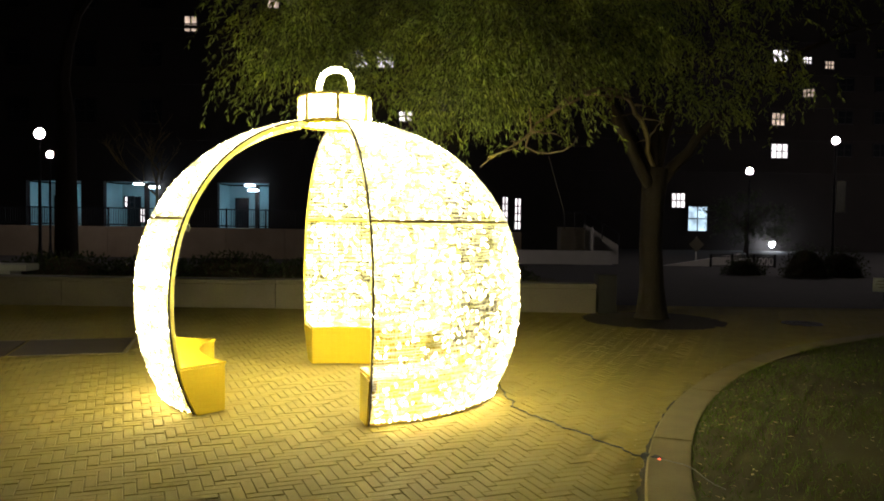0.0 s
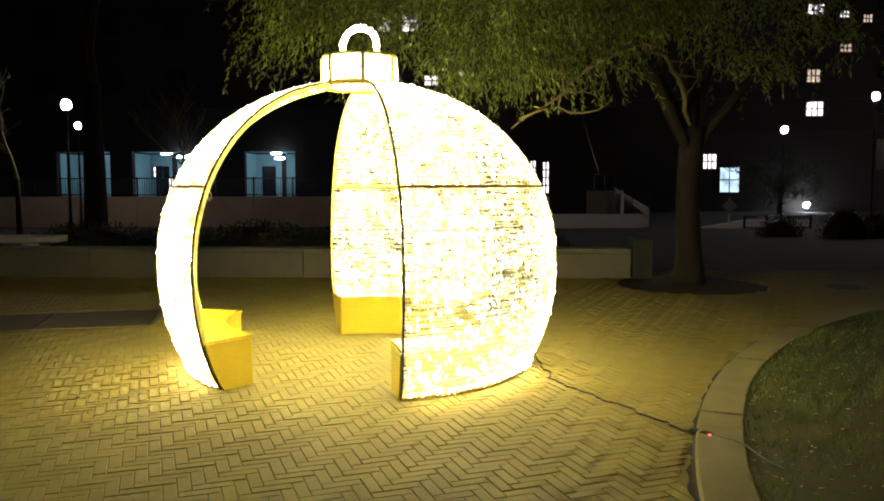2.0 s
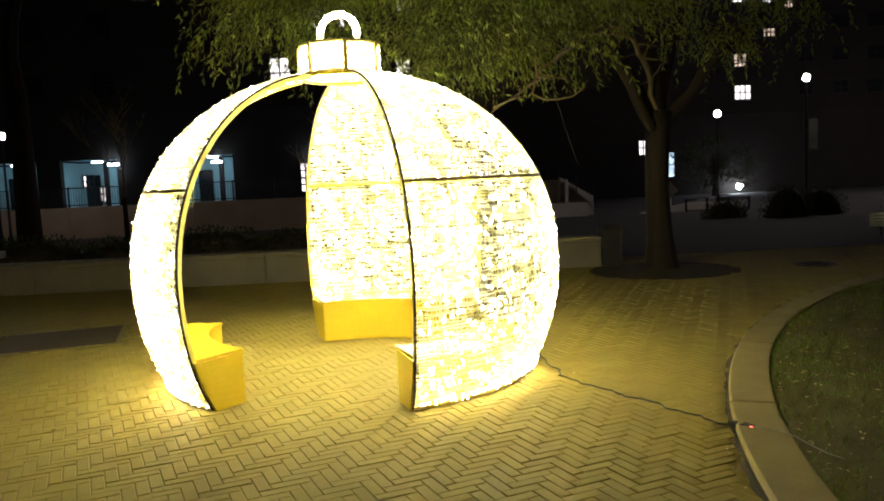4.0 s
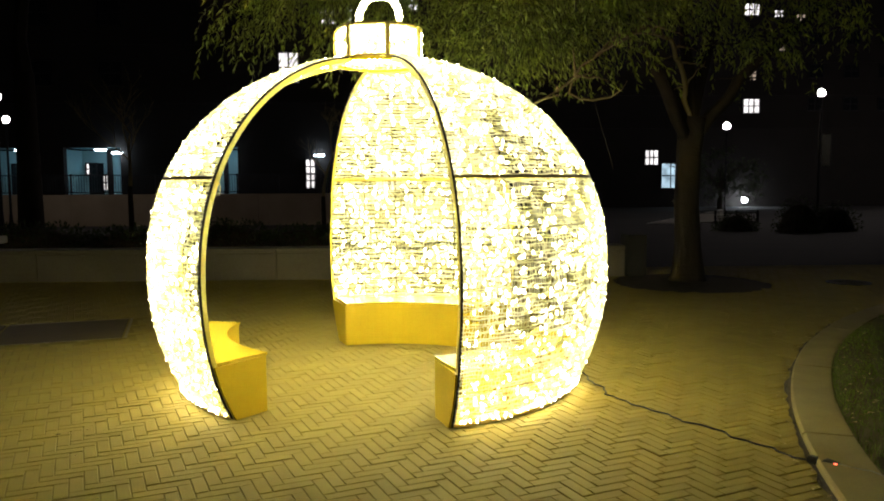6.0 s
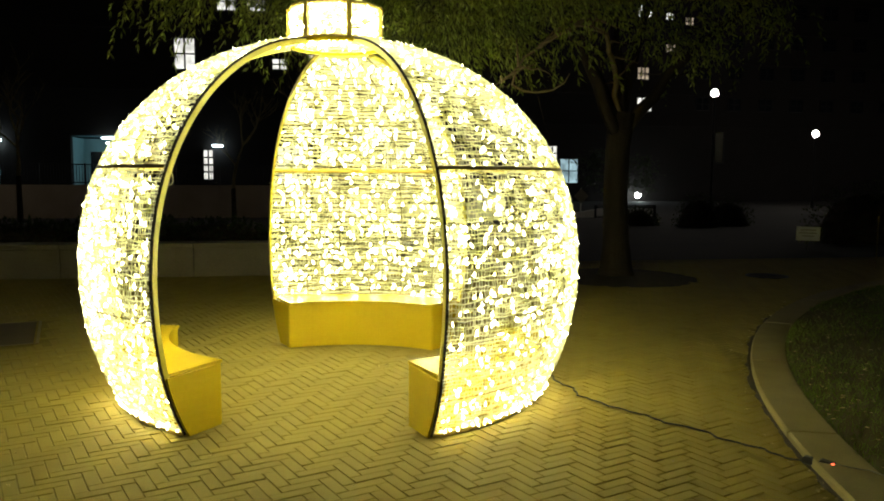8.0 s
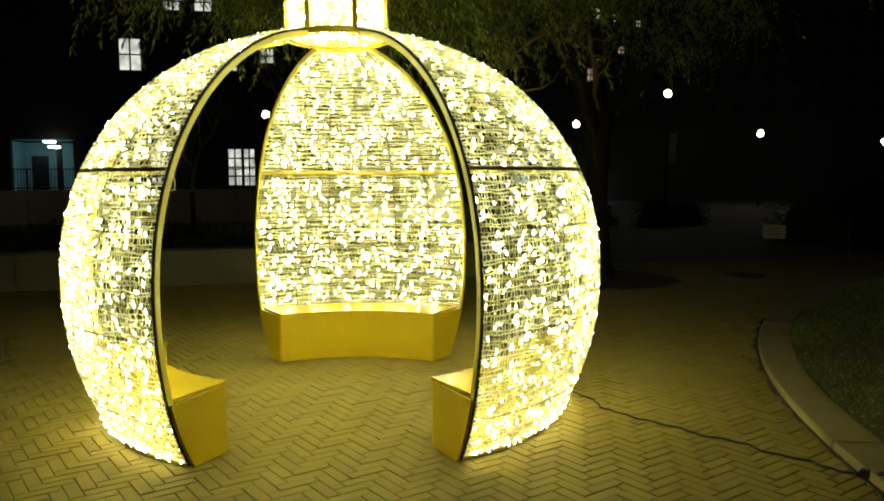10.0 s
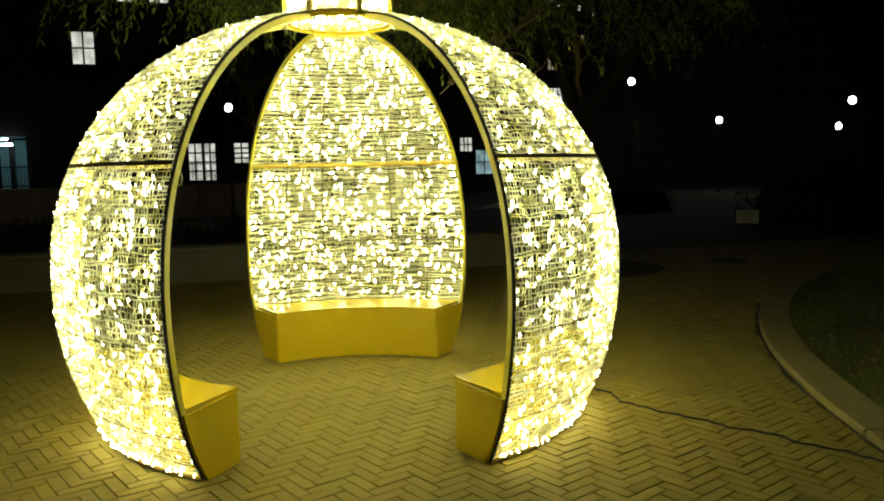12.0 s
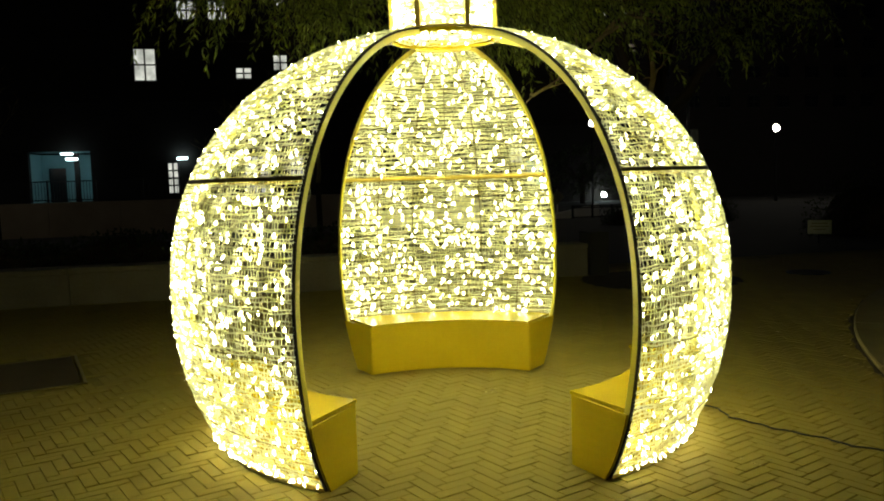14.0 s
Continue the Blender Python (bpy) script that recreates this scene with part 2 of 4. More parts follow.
def net():
    m = Mesh()
    rows = int(R * (TH1 - TH0) / 0.0235)
    lines = []
    for i in range(rows + 1):
        th = TH0 + 0.022 + (TH1 - TH0 - 0.022) * min(1, (i + (0.2 if i % 2 else -0.1)) / rows)
        width = 2 * radians(half(th)) * R * math.cos(th)
        n = max(8, int(width / 0.034))
        ph = rng.uniform(0, 9)
        line = []
        for k in range(n + 1):
            a = half(th) * (2 * k / n - 1)
            wob = 0.0042 * math.sin(k * 0.8 + ph) + rng.uniform(-0.0035, 0.0035)
            line.append(shell(th + wob / R, a, R + 0.004 + rng.uniform(-0.006, 0.006)))
        lines.append((line, width))
        m.tube(line, rng.uniform(0.0027, 0.0052), 3, False)
    for (lo, w), (hi, _) in zip(lines, lines[1:]):
        n = int(w / 0.0185)
        for k in range(n):
            u = (k + rng.uniform(0.25, 0.75)) / n
            if rng.random() < 0.06:
                continue
            pts = []
            for line, v in ((lo, u), (hi, min(1, max(0, u + rng.uniform(-0.004, 0.004))))):
                s = v * (len(line) - 1)
                j = min(int(s), len(line) - 2)
                pts.append(line[j].lerp(line[j + 1], s - j))
            m.tube(pts, rng.uniform(0.0018, 0.0034), 3, False)
    return m


def bulb(m, at, way, length, wide):
    way = way.normalized()
    s = way.orthogonal().normalized()
    u = way.cross(s)
    o = len(m.v)
    m.v.append(at - way * length * 0.5)
    for k in range(4):
        a = TAU * k / 4
        m.v.append(at + way * length * 0.12 + (s * math.cos(a) + u * math.sin(a)) * wide)
    m.v.append(at + way * length * 0.5)
    for k in range(4):
        a, b = o + 1 + k, o + 1 + (k + 1) % 4
        m.f += [(o, b, a), (o + 5, a, b)]


def bulb_spots(count, th0, th1):
    """Places of bulbs on a panel: point and pointing direction."""
    spots = []
    for i in range(count):
        while True:
            th, a = rng.uniform(th0, th1), rng.uniform(-1, 1)
            a *= half(th) - math.degrees(0.024 / (R * math.cos(th)))
            if rng.random() < math.cos(th) and abs(th - RIB_TH) > 0.016:
                break
        out = rng.choice((-0.024, -0.020, -0.016, -0.012, -0.008, -0.004, 0.001, 0.004))
        p = shell(th, a, R + out)
        n = shell(th, a, 1 + R) - shell(th, a, R)
        way = n * (1.0 if out > 0 else -1.0) * rng.uniform(-0.1, 0.35) + Vector((rng.gauss(0, 0.28), rng.gauss(0, 0.28), rng.gauss(-0.8, 0.45)))
        spots.append((p, way.normalized()))
    return spots


def bulbs(count):
    m = Mesh()
    for p, way in bulb_spots(count, TH0 + 0.03, TH1 - 0.01):
        bulb(m, p, way, rng.uniform(0.025, 0.044), rng.uniform(0.0058, 0.0095))
    # the lowest string lies along the foot rail, close over the paving
    for k in range(46):
        a = (half(TH0) - 1.0) * (2 * (k + rng.random()) / 46 - 1)
        bulb(m, shell(TH0 + rng.uniform(0.02, 0.05), a, R + rng.uniform(0.008, 0.022)), Vector((rng.gauss(0, 0.4), rng.gauss(0, 0.4), -0.7)), rng.uniform(0.022, 0.036), rng.uniform(0.005, 0.008))
    return m


ornament = thing("lit_bauble_sculpture", pose(CX, CY, 0, 0, 0, FACING), "giant walk-in bauble of warm lights on a gold frame", "light sculpture")
left_bar = edge_bar(-1, R - 0.038, R - 0.0063, 0.007).data("frame_bar", M_BAR)
right_bar = edge_bar(1, R - 0.038, R - 0.0063, 0.007).data("frame_bar", M_BAR)
left_trim = edge_bar(-1, R - 0.0060, R + 0.006, 0.006).data("edge_trim", M_TRIM)
right_trim = edge_bar(1, R - 0.0060, R + 0.006, 0.006).data("edge_trim", M_TRIM)
rib_data = cross_bar(RIB_TH, 0.045, 0.021, R + 0.010).data("cross_rib", M_FRAME)
foot_data = cross_bar(TH0 + 0.006, 0.045, 0.030, R + 0.010).data("foot_rail", M_FRAME)
head_data = cross_bar(TH1 - 0.008, 0.04, 0.022).data("head_rail", M_FRAME)
rod_data = rods().data("wire_grid", M_ROD)
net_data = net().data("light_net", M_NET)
bulb_data = bulbs(900).data("bulb_string", M_BULB)
single_bulbs = []
for length, wide in ((0.030, 0.007), (0.038, 0.0085), (0.046, 0.010)):
    one = Mesh()
    bulb(one, Vector((0, 0, 0)), Vector((0, 0, 1)), length, wide)
    single_bulbs.append(one.data("bulb", M_BULB))
for turn in (59.8, 177.6, 300.5):
    panel = part("shell_panel", left_bar, M_FRAME, ornament, "curved gold-framed panel covered in warm white lights", m=pose(0, 0, 0, 0, 0, turn))
    for name, data in (("frame_bar", right_bar), ("edge_trim", left_trim), ("edge_trim", right_trim), ("cross_rib", rib_data), ("foot_rail", foot_data), ("head_rail", head_data)):
        part(name, data, None, panel)
    for p, way in bulb_spots(80, -0.2, 0.35):
        part("bulb", rng.choice(single_bulbs), None, panel, m=Matrix.Translation(p) @ way.to_track_quat("Z", "Y").to_matrix().to_4x4())
    tagged(part("wire_grid", rod_data, None, panel), kind="stuff")
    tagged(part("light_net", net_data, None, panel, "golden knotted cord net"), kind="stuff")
    tagged(part("bulb_string", bulb_data, None, panel, "many small warm white bulbs"), kind="stuff")

# the round collar under the cap, the cap drum and its hanging loop
collar = part("collar_ring", Mesh().tube([(0.335 * math.cos(a), 0.335 * math.sin(a), CAP_Z - 0.022) for a in steps(0, TAU, 48)], 0.014, 8, False), M_YELLOW, ornament)


def band(r, z0, z1, count):
    """A lit net wrapped round a drum of radius r."""
    m, b = Mesh(), Mesh()
    rows = max(2, int((z1 - z0) / 0.02))
    for i in range(rows + 1):
        z = z0 + (z1 - z0) * i / rows
        m.tube([((r + rng.uniform(-0.004, 0.004)) * math.cos(a), (r + rng.uniform(-0.004, 0.004)) * math.sin(a), z + rng.uniform(-0.004, 0.004)) for a in steps(0, TAU, 60)], 0.0034, 3, False)
    for i in range(rows):
        for k in range(int(TAU * r / 0.017)):
            a = TAU * rng.random()
            z = z0 + (z1 - z0) * i / rows
            c, s = r * math.cos(a), r * math.sin(a)
            m.tube([(c, s, z), (c, s, z + (z1 - z0) / rows)], 0.0026, 3, False)
    for i in range(count):
        a = TAU * rng.random()
        p = Vector(((r + rng.choice((-0.018, -0.012, 0.004))) * math.cos(a), (r + rng.choice((-0.018, -0.012, 0.004))) * math.sin(a), rng.uniform(z0, z1)))
        bulb(b, p, Vector((math.cos(a) * 0.6 + rng.gauss(0, 0.4), math.sin(a) * 0.6 + rng.gauss(0, 0.4), rng.gauss(-0.3, 0.5))), rng.uniform(0.024, 0.036), rng.uniform(0.006, 0.010))
    return m, b


m, b = band(0.30, CAP_Z - 0.015, CAP_Z + 0.045, 40)
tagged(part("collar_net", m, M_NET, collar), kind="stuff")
tagged(part("collar_light_string", b, M_BULB, collar), kind="stuff")
cap = part("cap_hoop", Mesh().tube([(0.311 * math.cos(a), 0.311 * math.sin(a), CAP_Z) for a in steps(0, TAU, 48)], 0.012, 8, False), M_FRAME, ornament, "round bauble cap drum wrapped in lights")
part("cap_hoop", Mesh().tube([(0.311 * math.cos(a), 0.311 * math.sin(a), CAP_Z + 0.225) for a in steps(0, TAU, 48)], 0.012, 8, False), M_FRAME, cap)
# lid and loop below wear the net material, its added emission included
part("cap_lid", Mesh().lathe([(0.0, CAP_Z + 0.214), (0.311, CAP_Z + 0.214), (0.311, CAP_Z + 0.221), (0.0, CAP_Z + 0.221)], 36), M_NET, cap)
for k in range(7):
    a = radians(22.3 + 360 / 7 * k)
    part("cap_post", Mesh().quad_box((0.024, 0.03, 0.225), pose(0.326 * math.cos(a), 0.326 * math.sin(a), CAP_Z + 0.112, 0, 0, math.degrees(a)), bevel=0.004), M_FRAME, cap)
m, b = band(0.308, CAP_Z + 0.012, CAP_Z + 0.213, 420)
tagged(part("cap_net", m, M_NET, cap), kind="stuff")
tagged(part("cap_light_string", b, M_BULB, cap), kind="stuff")
LOOP = []
for k in range(25):
    a = math.pi * k / 24
    LOOP.append(Vector((0, 0.150 * math.cos(a), CAP_Z + 0.225 + 0.10 + 0.150 * math.sin(a))))
LOOP = [Vector((0, 0.150, CAP_Z + 0.225))] + LOOP + [Vector((0, -0.150, CAP_Z + 0.225))]
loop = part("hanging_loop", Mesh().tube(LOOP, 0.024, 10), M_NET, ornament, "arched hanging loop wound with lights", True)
b = Mesh()
for i in range(240):
    k = rng.randrange(len(LOOP) - 1)
    p = LOOP[k].lerp(LOOP[k + 1], rng.random())
    off = Vector((rng.gauss(0, 1), rng.gauss(0, 1), rng.gauss(0, 1))).normalized()
    bulb(b, p + off * 0.024, off.orthogonal() + off * 0.2 + Vector((0, 0, rng.gauss(0, 0.5))), rng.uniform(0.018, 0.028), rng.uniform(0.004, 0.007))
tagged(part("loop_light_string", b, M_BULB, loop), kind="stuff")


# ---- benches inside the panels ----
def bench_parts():
    """Curved box seat: a slab top with a lip, a curved front, two flat ends and a back that follows the shell."""
    h, ri, n = 0.392, 1.165, 20
    angles = steps(-HALF + 0.35, HALF - 0.35, n)

    def ring(r, z):
        return [Vector((r * math.cos(radians(a)), r * math.sin(radians(a)), z)) for a in angles]

    def shell_r(z):
        return R * (1 - ((ZC - z) / DROP) ** (2 / FULL)) ** (FULL / 2) - 0.046

    def slab(r0, r1, z0, z1):
        m = Mesh()
        lo0, hi0, hi1, lo1 = ring(r0, z0), ring(r0, z1), ring(r1[1], z1), ring(r1[0], z0)
        return m.loft([[lo0[i], lo1[i], hi1[i], hi0[i]] for i in range(n + 1)])

    seat = slab(ri - 0.012, (shell_r(h - 0.02), shell_r(h)), h - 0.018, h)
    front = slab(ri, (ri + 0.012, ri + 0.012), 0.006, h - 0.018)
    ends = []
    for side in (-1, 1):
        a = side * (HALF - 0.4)
        d = Vector((math.cos(radians(a)), math.sin(radians(a)), 0))
        t = Vector((-d.y, d.x, 0)) * (0.006 * -side)
        m, rings = Mesh(), []
        for k in range(9):
            z = 0.006 + (h - 0.024) * k / 8
            e = radians(side * (half(-math.asin(((ZC - z) / DROP) ** (1 / FULL))) + 0.42))
            p, q = d * (ri + 0.013), Vector((math.cos(e), math.sin(e), 0)) * (shell_r(z) + 0.034)
            p, q = p + Vector((0, 0, z)), q + Vector((0, 0, z))
            rings.append([p - t, q - t, q + t, p + t])
        ends.append(m.loft(rings))
    back = Mesh().loft([[Vector((shell_r(z) * math.cos(radians(a)), shell_r(z) * math.sin(radians(a)), z)) for z in (0.006, 0.1, 0.2, h - 0.018)] + [Vector(((shell_r(z) - 0.01) * math.cos(radians(a)), (shell_r(z) - 0.01) * math.sin(radians(a)), z)) for z in (h - 0.018, 0.2, 0.1, 0.006)] for a in steps(-HALF + 1.9, HALF - 1.9, n)])
    return [("seat_top", seat), ("front_board", front), ("end_board", ends[0]), ("end_board", ends[1]), ("back_board", back)]


bench = thing("curved_bench", pose(CX, CY, 0, 0, 0, FACING + 59.8), "gold-yellow painted curved box bench inside a lit bauble panel", "bench", "benches inside the bauble")
for name, m in bench_parts():
    part(name, m, M_YELLOW, bench)
for turn in (177.6, 300.5):
    copy_thing(bench, pose(CX, CY, 0, 0, 0, FACING + turn))

# ---- ground ----
LAWN_X, LAWN_Y, LAWN_R, KERB = (11.2, 1.97, 10.35, 0.265)


def grid_mesh(xs, ys, z):
    m = Mesh()
    for y in ys:
        for x in xs:
            m.v.append(Vector((x, y, z(x, y))))
    w = len(xs)
    for j in range(len(ys) - 1):
        for i in range(w - 1):
            a = j * w + i
            m.f.append((a, a + 1, a + w + 1, a + w))
    return m


def fall(x, y):
    """The ground drops gently towards the street behind the plaza."""
    return -0.03 - 0.03 * max(0.0, min(y, 60) - 15)


ground = part("ground", grid_mesh([-1500, -300, -80, -40, -20, -10, 0, 10, 20, 40, 80, 300, 1500], [-1500, -300, -60, -20, 0, 8, 15, 20, 25, 30, 40, 60, 100, 300, 1500], fall), M_EARTH)
tagged(ground, "dark asphalt ground running out to the street", "ground", kind="structure")
bed = part("pavement", grid_mesh(steps(-14, 14, 14), steps(-4, 14.6, 10), lambda x, y: -0.0055), M_SAND)
tagged(bed, "plaza of tan clay pavers laid in herringbone", "pavement", kind="structure")


def arc_ring(r0, r1, z0, z1, a0, a1, n):
    rings = []
    for a in steps(a0, a1, n):
        c, s = math.cos(radians(a)), math.sin(radians(a))
        rings.append([Vector((LAWN_X + r * c, LAWN_Y + r * s, z)) for r, z in ((r0, z0), (r0, z1), (r1 - 0.012, z1), (r1, z1 - 0.012), (r1, z0))])
    return Mesh().loft(rings)


kerb = thing("kerb", pose(0, 0, 0), "pale concrete kerb curving round the lawn", "kerb", kind="structure")
a = 60.0
while a < 250:
    part("kerb_stone", arc_ring(LAWN_R - KERB, LAWN_R, -0.05, 0.045, a, a + 9.85, 10), M_CONCRETE, kerb)
    a += 10.0
disc = Mesh()
disc.v.append(Vector((LAWN_X, LAWN_Y, 0.05)))
for k in range(96):
    disc.v.append(Vector((LAWN_X + (LAWN_R - KERB + 0.01) * math.cos(TAU * k / 96), LAWN_Y + (LAWN_R - KERB + 0.01) * math.sin(TAU * k / 96), 0.036)))
for k in range(96):
    disc.f.append((0, 1 + k, 1 + (k + 1) % 96))
tagged(part("lawn", disc, M_TURF), "thin dark lawn strewn with fallen leaves", "lawn", kind="structure")

# ---- trees ----
def wander(a, b, n, sag, r):
    """Points from a to b with a bend and small kinks."""
    a, b = Vector(a), Vector(b)
    out = []
    for i in range(n + 1):
        k = i / n
        p = a.lerp(b, k) + Vector((0, 0, sag * 4 * k * (1 - k)))
        if 0 < i < n:
            p += Vector((r.gauss(0, 1), r.gauss(0, 1), r.gauss(0, 1))) * (b - a).length * 0.018
        out.append(p)
    return out


def leaf(m, p, way, length, wide, r):
    side = way.cross(Vector((r.gauss(0, 1), r.gauss(0, 1), r.gauss(0, 1))))
    side = side.normalized() * wide if side.length > 1e-4 else Vector((wide, 0, 0))
    o = len(m.v)
    mid = p + way * length * 0.45
    m.v += [p, mid + side, p + way * length, mid - side]
    m.f.append((o, o + 1, o + 2, o + 3))


def strand(leaves, twigs, p, r, length, out):
    """A drooping twig with narrow leaves on both sides."""
    d = Vector((out.x * 0.6 + r.gauss(0, 0.3), out.y * 0.6 + r.gauss(0, 0.3), r.uniform(-0.5, 0.2))).normalized()
    pts = [p.copy()]
    n = max(3, int(length / 0.12))
    for i in range(n):
        d = (d + Vector((0, 0, -0.28)) + Vector((r.gauss(0, 0.1), r.gauss(0, 0.1), 0))).normalized()
        p = p + d * (length / n)
        pts.append(p.copy())
        for k in range(4):
            q = pts[-2].lerp(p, r.random())
            way = (d * 0.8 + Vector((r.gauss(0, 0.5), r.gauss(0, 0.5), r.gauss(-0.25, 0.35)))).normalized()
            leaf(leaves, q, way, r.uniform(0.06, 0.125), r.uniform(0.007, 0.013), r)
    twigs.tube(pts, 0.003, 3, False)


r = random.Random(11)
tree = thing("willow_oak_tree", pose(0, 0, 0), "broad tree with drooping narrow green leaves beside the plaza", "tree")
wood = Mesh()
wood.tube([(3.36, 12.62, -0.05), (3.36, 12.62, 0.12), (3.35, 12.62, 0.5), (3.31, 12.6, 1.2), (3.33, 12.6, 1.9), (3.38, 12.6, 2.4)], [0.31, 0.245, 0.195, 0.175, 0.18, 0.20], 12)
part("trunk", wood, M_BARK, tree, smooth=True)
BOUGHS = [
    ((3.35, 12.6, 2.0), (2.3, 11.7, 3.5), (1.0, 11.0, 4.6), (-0.6, 10.6, 5.2), (-2.4, 10.6, 5.4)),
    ((3.37, 12.6, 2.2), (3.2, 12.6, 3.8), (2.4, 12.4, 5.6), (1.2, 12.2, 7.2)),
    ((3.4, 12.6, 2.1), (4.3, 12.5, 3.2), (5.5, 12.3, 4.2), (6.6, 12.0, 4.6)),
    ((3.36, 12.6, 2.3), (3.9, 12.9, 4.2), (4.2, 13.2, 6.5)),
    ((3.34, 12.6, 2.25), (3.05, 12.1, 2.95), (2.6, 11.3, 3.28), (1.93, 10.3, 3.24), (1.4, 10.05, 2.92), (0.98, 9.95, 2.55), (0.46, 9.9, 2.20)),
    ((3.33, 12.6, 2.2), (1.8, 12.2, 4.4), (-0.2, 12.1, 5.8), (-2.0, 11.9, 6.6)),
]
for limb in BOUGHS:
    m, pts = Mesh(), []
    for a, b in zip(limb, limb[1:]):
        pts += wander(a, b, 4, 0.02, r)[:-1]
    pts.append(Vector(limb[-1]))
    thick = 0.10 if limb is not BOUGHS[4] else 0.042
    m.tube(pts, [thick * (1 - 0.86 * i / (len(pts) - 1)) for i in range(len(pts))], 8)
    for k in range(3, len(pts), 2):
        for _ in range(2):
            e = pts[k] + Vector((r.gauss(0, 0.6), r.gauss(0, 0.5), r.uniform(-0.1, 0.6)))
            if limb is BOUGHS[4]:
                e = pts[k] + Vector((r.uniform(-0.25, 0.5), r.gauss(0, 0.2), r.uniform(-0.15, 0.35)))
            m.tube(wander(pts[k], e, 5, 0.03, r), [0.02, 0.016, 0.012, 0.009, 0.006, 0.003], 5)
    # the low bough near the bauble gets the bark with painted-in light
    part("limb", m, M_LIT_BARK if limb is BOUGHS[4] else M_BARK, tree, smooth=True)
m = Mesh().tube([(1.05, 9.96, 2.58), (1.02, 9.97, 2.46), (1.15, 10, 2.40), (1.31, 10, 2.385), (1.5, 10.02, 2.42), (1.62, 10, 2.5), (1.68, 10, 2.60)], [0.016, 0.014, 0.013, 0.012, 0.010, 0.007, 0.004], 6)
part("twig", m, M_LIT_BARK, tree)
leaves, twigs = Mesh(), Mesh()
# lobes of the crown: centre, radii, number of hanging twigs
LOBES = [((-2.1, 10.9, 4.1), (1.0, 0.9, 1.05), 380), ((-0.9, 11.0, 4.7), (1.4, 1.1, 1.1), 620), ((0.7, 10.8, 4.1), (1.5, 1.1, 1.25), 1050),
         ((0.2, 12.0, 5.8), (2.6, 1.4, 1.3), 600), ((2.2, 11.2, 4.6), (1.3, 1.1, 1.1), 560), ((3.9, 11.9, 4.6), (1.5, 1.2, 1.2), 220), ((5.6, 12.0, 4.5), (1.3, 1.1, 1.2), 120), ((0.25, 10.5, 3.55), (1.0, 0.6, 0.5), 330), ((-1.3, 10.5, 3.6), (1.2, 0.7, 0.6), 260), ((2.1, 10.9, 4.15), (1.0, 0.7, 0.5), 200), ((3.85, 12.1, 3.5), (0.6, 0.5, 0.35), 60)]
for c, rad, count in LOBES:
    for i in range(count):
        if i % 13 == 0:
            u = Vector((r.gauss(0, 1), r.gauss(0, 1), r.gauss(0, 1))).normalized()
            k = r.random() ** 0.4
            hub = Vector((c[0] + u.x * rad[0] * k, c[1] + u.y * rad[1] * k, c[2] + u.z * rad[2] * k))
        p = hub + Vector((r.gauss(0, 0.16), r.gauss(0, 0.16), r.gauss(0, 0.10)))
        strand(leaves, twigs, p, r, r.uniform(0.35, 0.9), u)
tagged(part("crown", leaves, M_LEAF, tree, "drooping narrow green leaves"), kind="stuff")
tagged(part("twig_tangle", twigs, M_BARK, tree), kind="stuff")


def bare_tree(x, y, z, high, seed, thick, label):
    r = random.Random(seed)
    top = thing("bare_tree", pose(x, y, z), label, "tree", "bare trees by the street")
    m = Mesh()

    def grow(p, d, length, rad, level):
        pts, q = [p], p
        for i in range(4):
            d = (d + Vector((r.gauss(0, 0.12), r.gauss(0, 0.12), 0.05))).normalized()
            q = q + d * length / 4
            pts.append(q)
        m.tube(pts, [rad * (1 - 0.14 * i) for i in range(5)], 6 if level < 2 else 4)
        if level < 4:
            for _ in range(4 if level < 2 else 3):
                k = r.randrange(2, 5)
                e = (d + Vector((r.gauss(0, 0.6), r.gauss(0, 0.6), r.uniform(-0.1, 0.5)))).normalized()
                grow(pts[k], e, length * r.uniform(0.5, 0.75), rad * 0.5, level + 1)

    trunk = Mesh().tube([(0, 0, -0.3), (0.01, 0, high * 0.18), (0, 0.02, high * 0.36)], [thick * 1.2, thick, thick * 0.85], 8)
    grow(Vector((0, 0.02, high * 0.35)), Vector((0, 0, 1)), high * 0.32, thick * 0.8, 0)
    part("trunk", trunk, M_BARK, top, smooth=True)
    # thin trees' branches get the bark with painted-in light, trunks the dark one
    part("branch_crown", m, M_BARK if thick > 0.2 else M_LIT_BARK, top)
    return top


bare_tree(-8.0, 22, -0.25, 4.6, 3, 0.07, "slender leafless street tree behind the hedge")
bare_tree(-2.9, 21, -0.2, 3.7, 8, 0.06, "small leafless tree behind the planter wall")
bare_tree(-16.2, 28, -0.4, 6.0, 5, 0.10, "leafless tree near the street lamp")
bare_tree(-12.9, 27, -0.4, 15.0, 9, 0.36, "tall dark leafless tree with a thick trunk")
bare_tree(-0.6, 24, -0.3, 5.0, 14, 0.08, "leafless tree seen past the bauble")

# ---- planter wall, hedge ----
seat_wall = thing("wall_planter", pose(0, 0, 0), "low concrete planter wall at the back of the plaza", "wall", kind="structure")
x = -13.6
while x < 2.6:
    w = min(1.8, 2.62 - x)
    part("wall_block", Mesh().quad_box((w - 0.012, 0.36, 0.42), pose(x + w / 2, 13.45, 0.2), bevel=0.008), M_WALL, seat_wall)
    part("coping_stone", Mesh().quad_box((w - 0.012, 0.42, 0.075), pose(x + w / 2, 13.45, 0.449), bevel=0.012), M_WALL, seat_wall)
    x += 1.8
